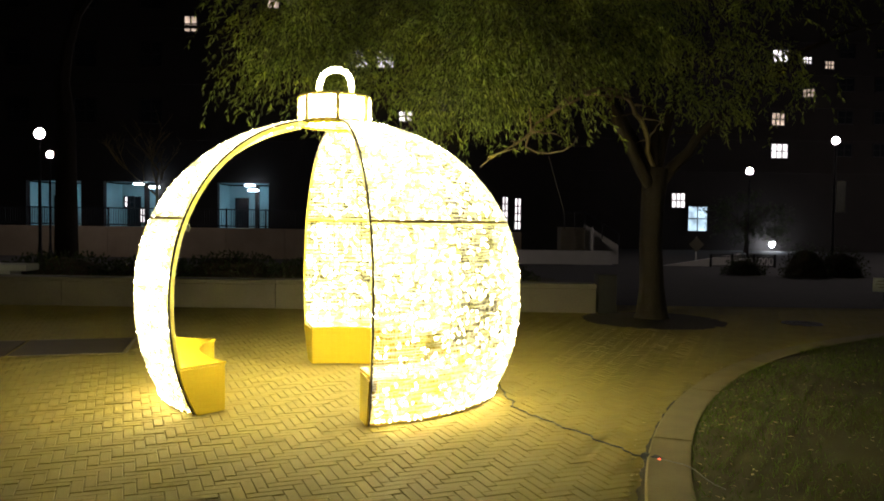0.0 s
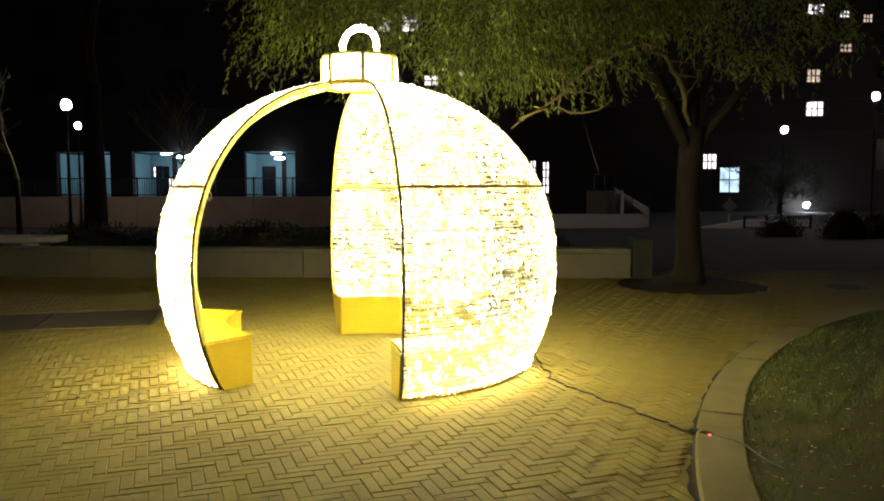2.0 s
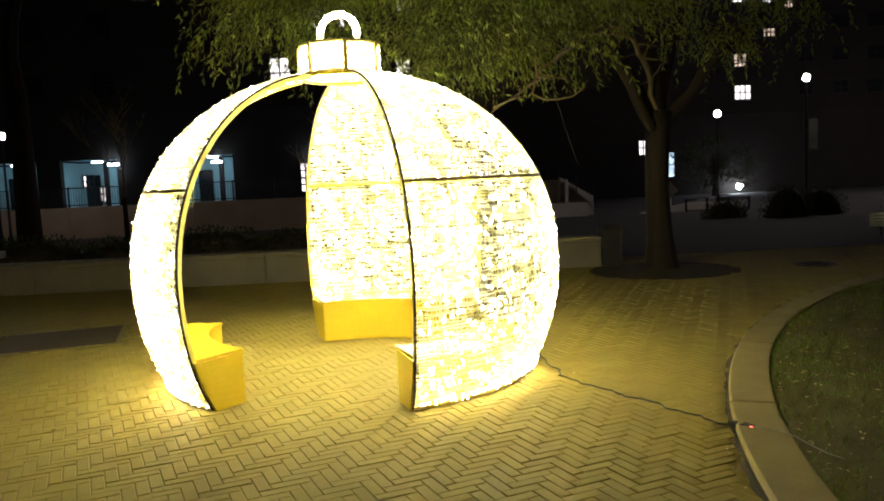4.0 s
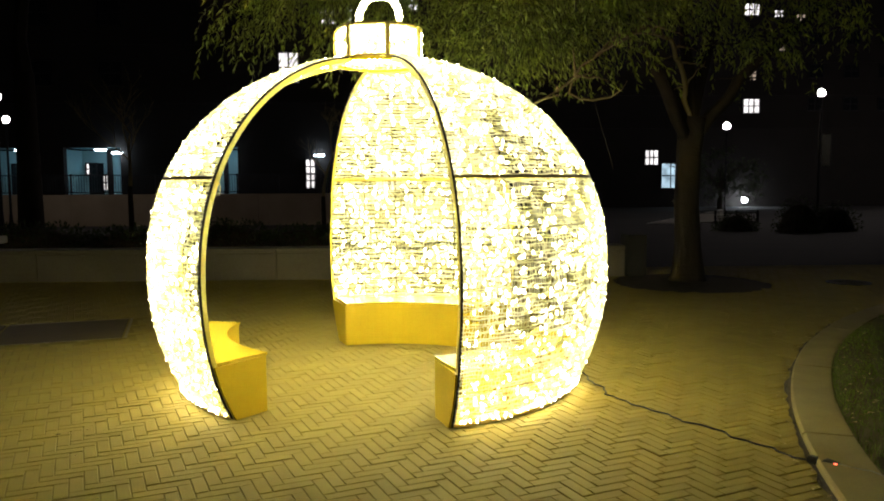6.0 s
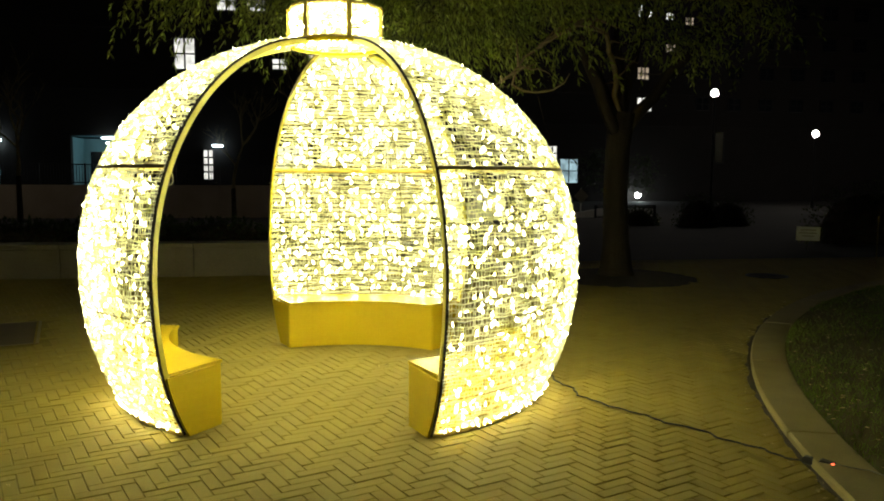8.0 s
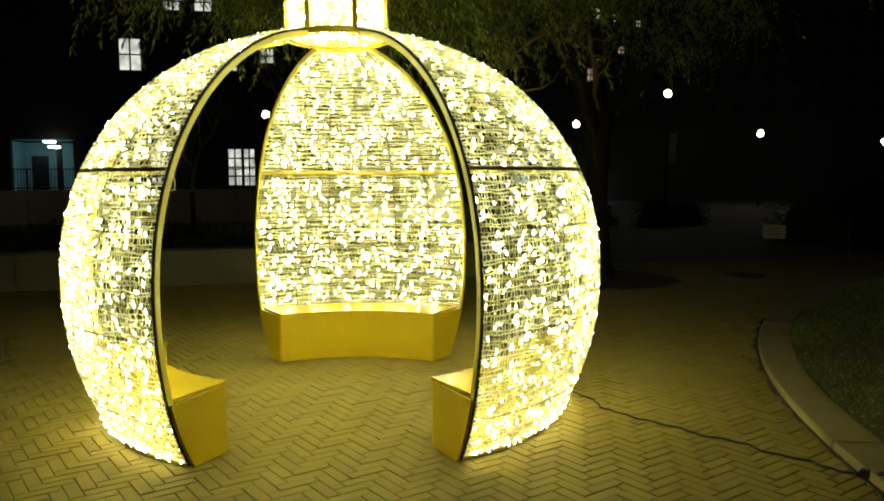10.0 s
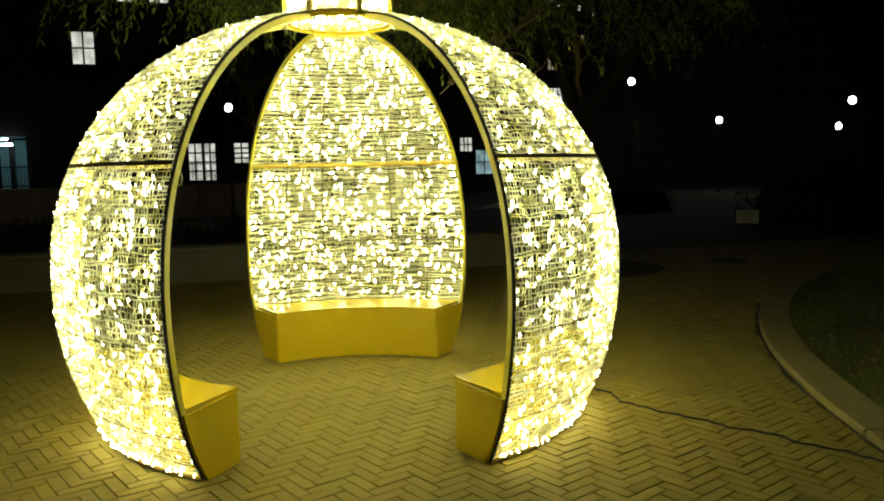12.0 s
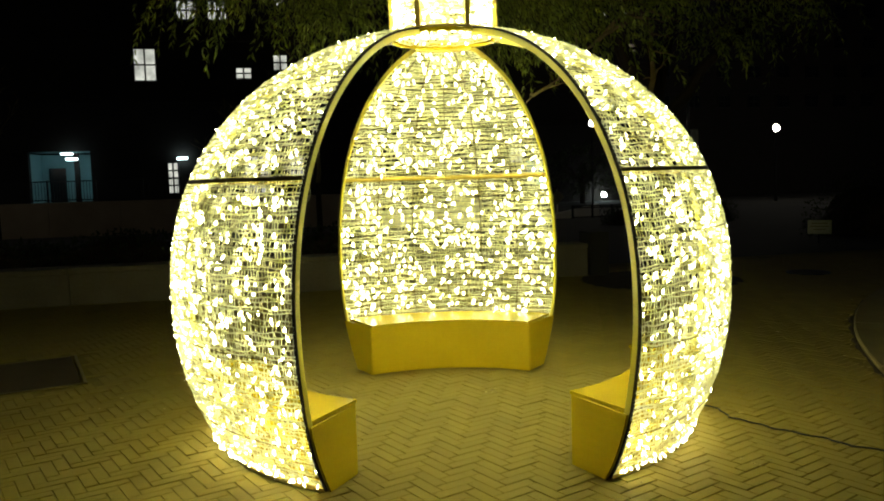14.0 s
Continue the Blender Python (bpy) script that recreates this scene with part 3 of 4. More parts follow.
part("end_pier", Mesh().quad_box((0.30, 0.42, 0.66), pose(2.78, 13.45, 0.32), bevel=0.012), M_EARTH, seat_wall)
tagged(part("planting_bed", grid_mesh(steps(-16, 2.6, 24), steps(13.6, 20, 8), lambda x, y: 0.28 - 0.05 * max(0, y - 16) + 0.04 * math.sin(3 * x + y)), M_SOIL), "dark planting bed behind the low wall", "planting bed", kind="structure")


def shrub(x, y, z, rx, ry, rz, count, seed, label, group="shrubs in the planting bed"):
    r = random.Random(seed)
    top = thing("shrub", pose(x, y, z), label, "shrub", group)
    core, m = Mesh(), Mesh()
    rings = []
    for i in range(9):
        t = -0.2 + (math.pi / 2 + 0.15) * i / 8
        rings.append([Vector((rx * 0.8 * max(0.03, math.cos(t)) * math.cos(TAU * k / 14) * r.uniform(0.85, 1.05), ry * 0.8 * max(0.03, math.cos(t)) * math.sin(TAU * k / 14) * r.uniform(0.85, 1.05), rz * 0.82 * math.sin(t))) for k in range(14)])
    core.loft(rings)
    for _ in range(count):
        u = Vector((r.gauss(0, 1), r.gauss(0, 1), abs(r.gauss(0, 1)))).normalized()
        k = r.uniform(0.72, 1.06)
        p = Vector((u.x * rx * k, u.y * ry * k, u.z * rz * k))
        leaf(m, p, (u + Vector((r.gauss(0, 0.6), r.gauss(0, 0.6), r.gauss(0, 0.6)))).normalized(), r.uniform(0.06, 0.11), r.uniform(0.015, 0.028), r)
    part("twig_mass", core, M_SOIL, top)
    tagged(part("foliage", m, M_HEDGE, top), kind="stuff")


for k, (x, y, rx, rz) in enumerate(((-11.6, 17.2, 1.4, 0.5), (-7.9, 16.4, 1.35, 0.52), (-6.0, 16.2, 1.1, 0.44), (-4.4, 16.5, 1.3, 0.56), (-2.7, 16.2, 1.1, 0.46), (-1.0, 16.4, 1.1, 0.50), (0.9, 16.4, 1.1, 0.44))):
    shrub(x, y, 0.22, rx, 0.8, rz, 1100, 40 + k, "low dark evergreen shrub in the planting bed")
for k, (x, y, rx, rz) in enumerate(((12.6, 19.0, 1.7, 1.5), (15.0, 20.5, 1.8, 1.9), (17.5, 21.0, 1.9, 1.4), (20.5, 22, 2.0, 1.7))):
    shrub(x, y, -0.15, rx, 1.2, rz, 1300, 60 + k, "large dark rounded bush on the far lawn edge", "bushes past the lawn")
for k, (x, y, rx, rz) in enumerate(((13.9, 30.0, 1.0, 1.35), (15.7, 31.0, 1.1, 1.2), (12.3, 32.0, 0.9, 0.8))):
    shrub(x, y, fall(x, y) - 0.05, rx, 0.9, rz, 1100, 70 + k, "dark rounded bush on the verge by the street", "bushes on the street verge")
slab = thing("concrete_bench", pose(-10.05, 15.3, 0.16), "pale concrete slab bench behind the shrubs", "bench")
part("seat", Mesh().quad_box((4.2, 0.5, 0.13), pose(0, 0, 0.34), bevel=0.015), M_PALE, slab)
for x in (-1.6, 1.6):
    part("support", Mesh().quad_box((0.35, 0.4, 0.3), pose(x, 0, 0.13), bevel=0.01), M_PALE, slab)

# ---- street retaining wall and fence ----
retaining = thing("wall_street", pose(0, 48, 0), "weathered concrete retaining wall below a railing", "wall", kind="structure")
x = -42.0
while x < 3:
    part("wall_panel", Mesh().quad_box((3.57, 0.3, 2.5), pose(x + 1.8, 0, -0.42), bevel=0.015), M_STREET_WALL, retaining)
    x += 3.6
fence = thing("railing", pose(0, 48, 0.83), "black iron railing along the top of a street wall", "railing")
baluster = Mesh().quad_box((0.022, 0.022, 0.98)).data("baluster", M_IRON)
x = -42.0
while x < 3:
    part("post", Mesh().quad_box((0.09, 0.09, 1.2), pose(x, 0, 0.6), bevel=0.01), M_IRON, fence)
    for k in range(1, 16):
        part("baluster", baluster, None, fence, m=pose(x + k * 0.15, 0, 0.62))
    x += 2.4
for z in (1.13, 0.13):
    part("rail", Mesh().quad_box((45.2, 0.07, 0.06), pose(-19.6, 0, z), bevel=0.01), M_IRON, fence)


# ---- buildings ----
def window(parent, x0, z0, x1, z1, y, mat, bars_x=1, bars_z=1, label="lit window"):
    """A lit pane set back in a dark frame."""
    w, h = x1 - x0, z1 - z0
    cx, cz = (x0 + x1) / 2, (z0 + z1) / 2
    f = Mesh()
    for sx in (-1, 1):
        f.quad_box((0.09, 0.16, h + 0.18), pose(cx + sx * (w / 2 + 0.045), y - 0.06, cz))
    for sz in (-1, 1):
        f.quad_box((w, 0.16, 0.09), pose(cx, y - 0.06, cz + sz * (h / 2 + 0.045)))
    frame_ob = part("window", f, M_IRON, parent, label)
    part("pane", Mesh().quad_box((w, 0.03, h), pose(cx, y - 0.02, cz)), mat, frame_ob)
    b = Mesh()
    for k in range(bars_x):
        b.quad_box((0.11, 0.05, h), pose(x0 + w * (k + 1) / (bars_x + 1), y - 0.065, cz))
    for k in range(bars_z):
        b.quad_box((w, 0.045, 0.10), pose(cx, y - 0.07, z0 + h * (k + 1) / (bars_z + 1)))
    if b.v:
        part("glazing_bar", b, M_IRON, frame_ob)


hall = thing("apartment_building", pose(0, 0, 0), "dark brick apartment building with lit alcoves and a few lit windows", "building")
ALCOVES = [(-31.8, -27.6), (-25.9, -21.8), (-17.2, -13.3)]
edges = [-46.0] + [e for a in ALCOVES for e in a] + [11.0]
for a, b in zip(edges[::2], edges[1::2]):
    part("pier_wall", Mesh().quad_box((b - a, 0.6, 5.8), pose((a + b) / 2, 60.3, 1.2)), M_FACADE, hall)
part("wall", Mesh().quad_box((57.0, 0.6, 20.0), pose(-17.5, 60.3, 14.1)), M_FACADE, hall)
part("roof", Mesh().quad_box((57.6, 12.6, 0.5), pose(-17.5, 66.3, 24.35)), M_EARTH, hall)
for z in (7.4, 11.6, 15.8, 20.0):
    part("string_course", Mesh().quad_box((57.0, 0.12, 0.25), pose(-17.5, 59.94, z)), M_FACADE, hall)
for a, b in ALCOVES:
    room = part("alcove", Mesh().quad_box((b - a + 0.4, 0.2, 5.6), pose((a + b) / 2, 63.6, 1.2)), M_ALCOVE, hall, "open alcove with pale walls")
    part("side_wall", Mesh().quad_box((0.2, 3.0, 5.6), pose(a - 0.11, 62.1, 1.2)), M_ALCOVE, room)
    part("side_wall", Mesh().quad_box((0.2, 3.0, 5.6), pose(b + 0.11, 62.1, 1.2)), M_ALCOVE, room)
    part("soffit", Mesh().quad_box((b - a + 0.4, 3.4, 0.2), pose((a + b) / 2, 62.2, 4.22)), M_ALCOVE, room)
    part("floor_slab", Mesh().quad_box((b - a + 0.4, 3.4, 0.3), pose((a + b) / 2, 62.2, 0.5)), M_WALL, room)
    tube = part("tube_lamp", Mesh().quad_box((0.95, 0.22, 0.12), pose((a + b) / 2 + 0.4, 60.9, 3.95), bevel=0.03), M_TUBE, room)
    part("dark_door", Mesh().quad_box((1.1, 0.1, 2.4), pose(a + 1.0, 63.44, 1.85), bevel=0.02), M_SHADE, room)
    part("column", Mesh().quad_box((0.3, 0.3, 3.4), pose(b - 1.0, 60.6, 2.3), bevel=0.02), M_FACADE, room)
for rect in ((-25.6, 2.2, -24.9, 3.0), (-24.4, 1.0, -24.0, 2.1)):
    window(hall, *rect, 63.46, M_WINDOW, 1, 1)
for x, z in ((-7.3, 3.46), (-14.4, 3.55), (-21.9, 3.68)):
    wall_lamp = part("wall_lamp", Mesh().quad_box((0.7, 0.3, 0.16), pose(x, 59.7, z), bevel=0.05), M_TUBE, hall, "small white wall lamp")
for rect in ((-8.29, 1.09, -7.67, 3.15), (4.55, 1.2, 4.9, 3.3), (5.5, 0.9, 5.9, 3.2), (-3.12, 0.95, -2.26, 3.47), (-2.05, 0.94, -1.35, 3.48), (-0.03, 2.09, 0.92, 3.49)):
    window(hall, *rect, 60.0, M_WINDOW, 1, 3)
for rect, mat in (((-19.68, 15.46, -18.79, 16.58), M_WINDOW_WARM), ((-13.52, 17.28, -12.59, 18.6), M_WINDOW_WARM), ((-12.04, 17.39, -10.98, 18.6), M_WINDOW_WARM), ((-7.14, 12.95, -5.91, 14.15), M_WINDOW), ((-5.1, 12.95, -3.9, 14.15), M_WINDOW),
                  ((-0.19, 15.3, 0.46, 16.4), M_WINDOW), ((-0.59, 14.0, 0.06, 14.9), M_WINDOW), ((-10.1, 8.8, -8.75, 10.9), M_WINDOW), ((-0.8, 9.55, 0.1, 10.55), M_WINDOW), ((-3.4, 8.95, -2.4, 9.65), M_WINDOW)):
    window(hall, *rect, 60.0, mat, 1, 1)
for k in range(14):
    for z in (8.6, 12.9, 17.2):
        x = -43 + 5.0 * k
        if not (-21 < x < 2) and x < 9:
            window(hall, x, z, x + 1.5, z + 1.7, 60.0, M_SHADE, 1, 1, "dark window")

tower = thing("apartment_tower", pose(0, 0, 0), "tall dark apartment block with scattered lit windows", "building")
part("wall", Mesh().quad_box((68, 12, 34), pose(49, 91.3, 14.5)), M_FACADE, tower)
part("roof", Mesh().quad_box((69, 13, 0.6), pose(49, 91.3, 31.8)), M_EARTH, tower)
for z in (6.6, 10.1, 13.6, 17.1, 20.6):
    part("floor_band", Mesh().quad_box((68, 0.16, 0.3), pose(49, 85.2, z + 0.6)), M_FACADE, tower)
for rect, mat in (((35.4, 8.7, 37.1, 10.15), M_WINDOW), ((35.35, 12.2, 36.65, 13.5), M_WINDOW_WARM), ((35.23, 19.0, 36.82, 20.2), M_WINDOW), ((38.6, 15.3, 39.8, 16.1), M_WINDOW_WARM), ((38.5, 18.8, 39.4, 19.5), M_WINDOW), ((40.9, 18.3, 41.8, 19.1), M_WINDOW_WARM),
                  ((24.8, 3.2, 26.15, 4.7), M_WINDOW)):
    window(tower, *rect, 85.3, mat, 2, 1)
window(tower, 26.6, 0.7, 28.6, 3.3, 85.3, M_WINDOW_COOL, 1, 1, "lit entrance glazing")
for k in range(9):
    for z in (9.0, 12.5, 16.0, 19.5):
        x = 42.5 + 3.9 * k
        window(tower, x, z, x + 1.5, z + 1.3, 85.3, M_SHADE, 1, 1, "dark window")


# ---- street furniture ----
def street_lamp(x, y, z, globe_r, label, banner=False):
    globe_r *= 0.82
    base = fall(x, y)
    top = thing("street_lamp", pose(x, y, base), label, "street lamp", "street lamps")
    h = z - base
    part("pole", Mesh().lathe([(0.16, 0), (0.16, 0.25), (0.09, 0.45), (0.06, 0.9), (0.05, h - globe_r - 0.1), (0.09, h - globe_r - 0.05), (0.09, h - globe_r), (0, h - globe_r)], 12), M_IRON, top, smooth=True)
    part("globe", Mesh().lathe([(0.01, h - globe_r)] + [(globe_r * math.cos(t), h + globe_r * 1.08 * math.sin(t)) for t in steps(-1.35, 1.35, 10)] + [(0.01, h + globe_r * 1.1)], 16), M_GLOBE, top, "glowing acorn globe", True)
    part("finial", Mesh().lathe([(0.07, h + globe_r), (0.09, h + globe_r + 0.05), (0.03, h + globe_r + 0.12), (0.0, h + globe_r + 0.2)], 10), M_IRON, top)
    if banner:
        part("banner", Mesh().quad_box((0.42, 0.02, 1.5), pose(0.34, 0, h - 2.75)), M_SIGN, top, "pale hanging banner")
        part("banner_arm", Mesh().tube([(0, 0, h - 1.98), (0.56, 0, h - 1.98)], 0.015, 6), M_IRON, top)


for x, y, z, g, banner in ((-15.34, 30, 4.58, 0.22, False), (-20.95, 42, 4.70, 0.2, False), (19.33, 39, 5.69, 0.21, True), (23.3, 60, 5.55, 0.3, False), (45.2, 67.6, 5.45, 0.34, False), (38.2, 44, 5.25, 0.27, False), (57.7, 66, 4.73, 0.34, False), (68.6, 66, 4.1, 0.24, False), (-0.94, 35, 4.02, 0.17, False)):
    street_lamp(x, y, z, g, "black street lamp with a glowing white globe" + (" and a banner" if banner else ""), banner)
flood = thing("flood_lamp", pose(35.25, 84, fall(0, 84) - 0.1), "bright white flood lamp on a short post", "lamp")
part("post", Mesh().tube([(0, 0, 0), (0, 0, 0.75)], 0.06, 8), M_IRON, flood)
part("lens", Mesh().lathe([(0.01, 0.53)] + [(0.32 * math.cos(t), 0.85 + 0.32 * math.sin(t)) for t in steps(-1.4, 1.4, 8)], 14), M_FLOOD, flood, smooth=True)

ramp = thing("ramp_wall", pose(0, 45, 0), "pale concrete wedge of a ramp wall", "wall")
part("wedge", Mesh().loft([[(12.3, 0, -1.3), (17.1, 0, -1.3), (17.1, 0, -0.18), (12.3, 0, -1.02)], [(12.3, 0.4, -1.3), (17.1, 0.4, -1.3), (17.1, 0.4, -0.18), (12.3, 0.4, -1.02)]]), M_PALE, ramp)
low = thing("kerb_wall", pose(0, 45, 0), "long low pale concrete wall beside the street", "wall")
part("block", Mesh().quad_box((5.4, 0.4, 0.9), pose(7.0, 0, -0.58), bevel=0.02), M_PALE, low)
guard = thing("guard_fence", pose(15.1, 44.2, -0.95), "black iron guard fence beside the street", "fence")
for k in range(4):
    part("post", Mesh().quad_box((0.1, 0.1, 0.95), pose(k * 1.2, 0, 0.3), bevel=0.01), M_IRON, guard)
for z in (0.72, 0.62, 0.1):
    part("rail", Mesh().quad_box((3.7, 0.06, 0.05), pose(1.8, 0, z), bevel=0.01), M_IRON, guard)
for k in range(12):
    part("oval_ring", Mesh().tube([(0.2 + k * 0.29 + 0.11 * math.cos(a), 0, 0.37 + 0.2 * math.sin(a)) for a in steps(0, TAU, 12)], 0.025, 5, False), M_PALE, guard)
bollard = thing("bollard", pose(8.64, 45.5, -0.93), "slim pale street bollard", "bollard")
part("shaft", Mesh().lathe([(0.13, 0), (0.12, 0.1), (0.085, 0.2), (0.085, 2.0), (0.06, 2.12), (0, 2.15)], 12), M_PALE, bollard, smooth=True)
road_sign = thing("road_sign", pose(14.65, 45.4, -0.95), "diamond road sign seen from behind on a post", "sign")
part("post", Mesh().tube([(0, 0, 0), (0, 0, 1.7)], 0.04, 8), M_PALE, road_sign)
part("plate", Mesh().quad_box((0.62, 0.02, 0.62), pose(0, -0.05, 1.25, 0, 45, 0), bevel=0.005), M_WALL, road_sign)
stairs = thing("stairs", pose(8.3, 46, -0.93), "concrete street stairs with a dark handrail", "stairs")
for k in range(8):
    part("step", Mesh().quad_box((1.9 - k * 0.22, 1.2, 0.18), pose(1.0 - k * 0.11, 0.6, 0.7 + 0.18 * k - 0.09), bevel=0.01), M_PALE, stairs)
part("side_wall", Mesh().loft([[(0, 0, 0), (2.0, 0, 0), (2.0, 0, 1.1), (0, 0, 2.3)], [(0, 0.2, 0), (2.0, 0.2, 0), (2.0, 0.2, 1.1), (0, 0.2, 2.3)]]), M_PALE, stairs)
part("handrail", Mesh().tube([(-1.2, -0.1, 3.0), (0, -0.1, 3.0), (2.0, -0.1, 1.75)], 0.05, 6), M_IRON, stairs)
for x, z in ((-1.2, 3.0), (-0.6, 3.0), (0, 3.0), (1.0, 2.38), (2.0, 1.75)):
    part("rail_post", Mesh().tube([(x, -0.1, z), (x, -0.1, z - 1.0)], 0.035, 6), M_IRON, stairs)
part("landing", Mesh().quad_box((1.4, 1.4, 2.1), pose(-0.7, 0.6, 1.05), bevel=0.02), M_WALL, stairs)

notice = thing("notice_sign", pose(9.5, 16.9, -0.09), "small pale notice board on a stake in the lawn", "sign")
part("stake", Mesh().tube([(0, 0.02, -0.1), (0, 0.02, 0.46)], 0.014, 6), M_IRON, notice)
part("board", Mesh().quad_box((0.47, 0.018, 0.30), pose(0, 0, 0.35, -6, 0, -42), bevel=0.004), M_SIGN, notice)
for k, w in enumerate((0.22, 0.26, 0.18)):
    part("text_bar", Mesh().quad_box((w * 1.4, 0.003, 0.016), pose(-0.008, -0.013, 0.43 - 0.065 * k, -6, 0, -42)), M_CONCRETE, notice)
for x, y in ((7.95, 12.9), (8.74, 12.1)):
    stake = thing("metal_stake", pose(x, y, -0.05), "thin metal stake standing in the lawn", "stake", "stakes in the lawn")
    part("rod", Mesh().tube([(0, 0, 0), (0.005, 0, 0.86)], 0.012, 6), M_ROD, stake)
    part("cap", Mesh().tube([(0.005, 0, 0.86), (0.005, 0, 0.9)], 0.017, 6), M_ROD, stake)

r = random.Random(77)
far_tree = thing("leafy_tree", pose(30.5, 79, fall(0, 79)), "leafy tree lit by a cool flood lamp", "tree")
part("trunk", Mesh().tube([(0, 0, -0.2), (0.1, 0, 1.2), (0, 0, 2.6)], [0.3, 0.24, 0.2], 8), M_BARK, far_tree)
for k in range(6):
    a = TAU * k / 6 + 0.4
    part("limb", Mesh().tube(wander((0, 0, 1.6 + 0.15 * k), (3.1 * math.cos(a), 1.5 * math.sin(a), 3.6 + 0.5 * (k % 3)), 5, 0.3, r), [0.13, 0.1, 0.08, 0.06, 0.04, 0.02], 6), M_BARK, far_tree)
m = Mesh()
for _ in range(26):
    a, q = r.uniform(0, TAU), r.random() ** 0.6
    hub = Vector((4.6 * q * math.cos(a), 2.4 * q * math.sin(a), r.uniform(2.2, 6.3) - 1.1 * q))
    for _ in range(r.randrange(50, 130)):
        p = hub + Vector((r.gauss(0, 0.55), r.gauss(0, 0.5), r.gauss(0, 0.34)))
        leaf(m, p, Vector((r.gauss(0, 1), r.gauss(0, 1), r.gauss(-0.5, 0.7))).normalized(), r.uniform(0.2, 0.4), r.uniform(0.05, 0.1), r)
tagged(part("crown", m, M_HEDGE, far_tree), kind="stuff")

# ---- small things on the ground ----
def fill_disc(x, y, rad, z, wob, seed):
    r = random.Random(seed)
    m = Mesh()
    m.v.append(Vector((x, y, z + 0.02)))
    for k in range(40):
        q = rad * (1 + r.uniform(-wob, wob))
        m.v.append(Vector((x + q * math.cos(TAU * k / 40), y + q * math.sin(TAU * k / 40), z)))
    for k in range(40):
        m.f.append((0, 1 + k, 1 + (k + 1) % 40))
    return m


PIT = (3.33, 12.45, 1.1)
tagged(part("tree_pit", fill_disc(*PIT, -0.002, 0.03, 4), M_SOIL), "round pit of dark soil at the foot of the tree", "soil", kind="structure")
drain = thing("drain_cover", pose(5.6, 12.25, 0.003), "round dark iron drain cover set in the paving", "drain cover")
part("rim", Mesh().lathe([(0.27, -0.02), (0.30, -0.02), (0.30, 0.004), (0.27, 0.004), (0.27, -0.02)], 24), M_IRON, drain)
part("lid", Mesh().lathe([(0.0, -0.015), (0.265, -0.015), (0.265, 0.002), (0.0, 0.002)], 24), M_HATCH, drain)
for k in range(5):
    part("rib", Mesh().quad_box((0.4 - 0.06 * abs(k - 2), 0.018, 0.006), pose(0, (k - 2) * 0.08, 0.004)), M_IRON, drain)

HATCH = pose(-3.51, 8.79, 0, 0, 0, 195.8)
hatch = thing("ground_hatch", HATCH, "dark steel access hatch set flush in the pavers", "hatch")
for k in range(3):
    part("plate", Mesh().quad_box((1.17, 1.12, 0.03), pose(0.62 + k * 1.2, -0.58, -0.011), bevel=0.004), M_HATCH, hatch)
for a, b in (((1.85, -0.012), (3.72, 0.024)), ((1.85, -1.152), (3.72, 0.024))):
    part("rim", Mesh().quad_box((b[0], b[1], 0.03), pose(a[0], a[1], -0.009)), M_ROD, hatch)
part("rim", Mesh().quad_box((0.024, 1.116, 0.03), pose(0.002, -0.582, -0.009)), M_ROD, hatch)

cord = thing("power_cable", pose(0, 0, 0), "black power cable trailing across the pavers to a plug box", "cable")
pts = []
WAY = [(0.44, 7.02, 0.36), (0.50, 7.03, 0.16), (0.54, 7.01, 0.02), (0.57, 6.93, 0.009), (0.60, 6.70, 0.009), (0.61, 6.48, 0.009), (0.65, 6.33, 0.009), (0.76, 6.20, 0.009), (0.85, 6.02, 0.009), (0.93, 5.86, 0.009), (1.02, 5.72, 0.009), (1.10, 5.58, 0.009), (1.18, 5.45, 0.009), (1.24, 5.30, 0.009), (1.30, 5.18, 0.012), (1.35, 5.10, 0.02)]
for a, b in zip(WAY, WAY[1:]):
    for k in range(5):
        p = Vector(a).lerp(Vector(b), k / 5)
        if p.z < 0.03:
            p += Vector((0.018 * math.sin(p.y * 19) + 0.010 * math.sin(p.y * 47), 0.016 * math.sin(p.y * 11 + 1) + 0.006 * math.sin(p.y * 38), 0))
        pts.append(p)
pts.append(Vector(WAY[-1]))
part("cord", Mesh().tube(pts, 0.0052, 6), M_BLACK, cord)
box = part("plug_box", Mesh().quad_box((0.085, 0.055, 0.045), pose(1.385, 5.04, 0.028, 0, 8, -50), bevel=0.010), M_BLACK, cord, "black plug box with a red light")
part("red_light", Mesh().quad_box((0.013, 0.010, 0.010), pose(1.385, 5.005, 0.046), bevel=0.003), M_RED, box)
part("plug_head", Mesh().quad_box((0.05, 0.045, 0.04), pose(1.33, 5.12, 0.03, 0, 0, -50), bevel=0.01), M_BLACK, cord)
white = thing("white_extension_lead", pose(0, 0, 0), "thin white lead running over the kerb into the lawn", "cable")
lead = [(1.40, 5.0, 0.05), (1.44, 4.93, 0.054), (1.50, 4.88, 0.055), (1.53, 4.78, 0.055), (1.54, 4.65, 0.055), (1.56, 4.52, 0.055), (1.60, 4.44, 0.052)]
part("lead", Mesh().tube(lead, 0.003, 6), M_CABLE_WHITE, white)
hang = thing("hanging_cord", pose(0, 0, 0), "thin cord hanging from a low branch", "cord")
part("strand", Mesh().tube([(1.31, 10.0, 2.39), (1.36, 10.0, 2.2), (1.45, 10.0, 1.9), (1.54, 10.0, 1.62)], 0.0035, 5), M_BARK, hang)
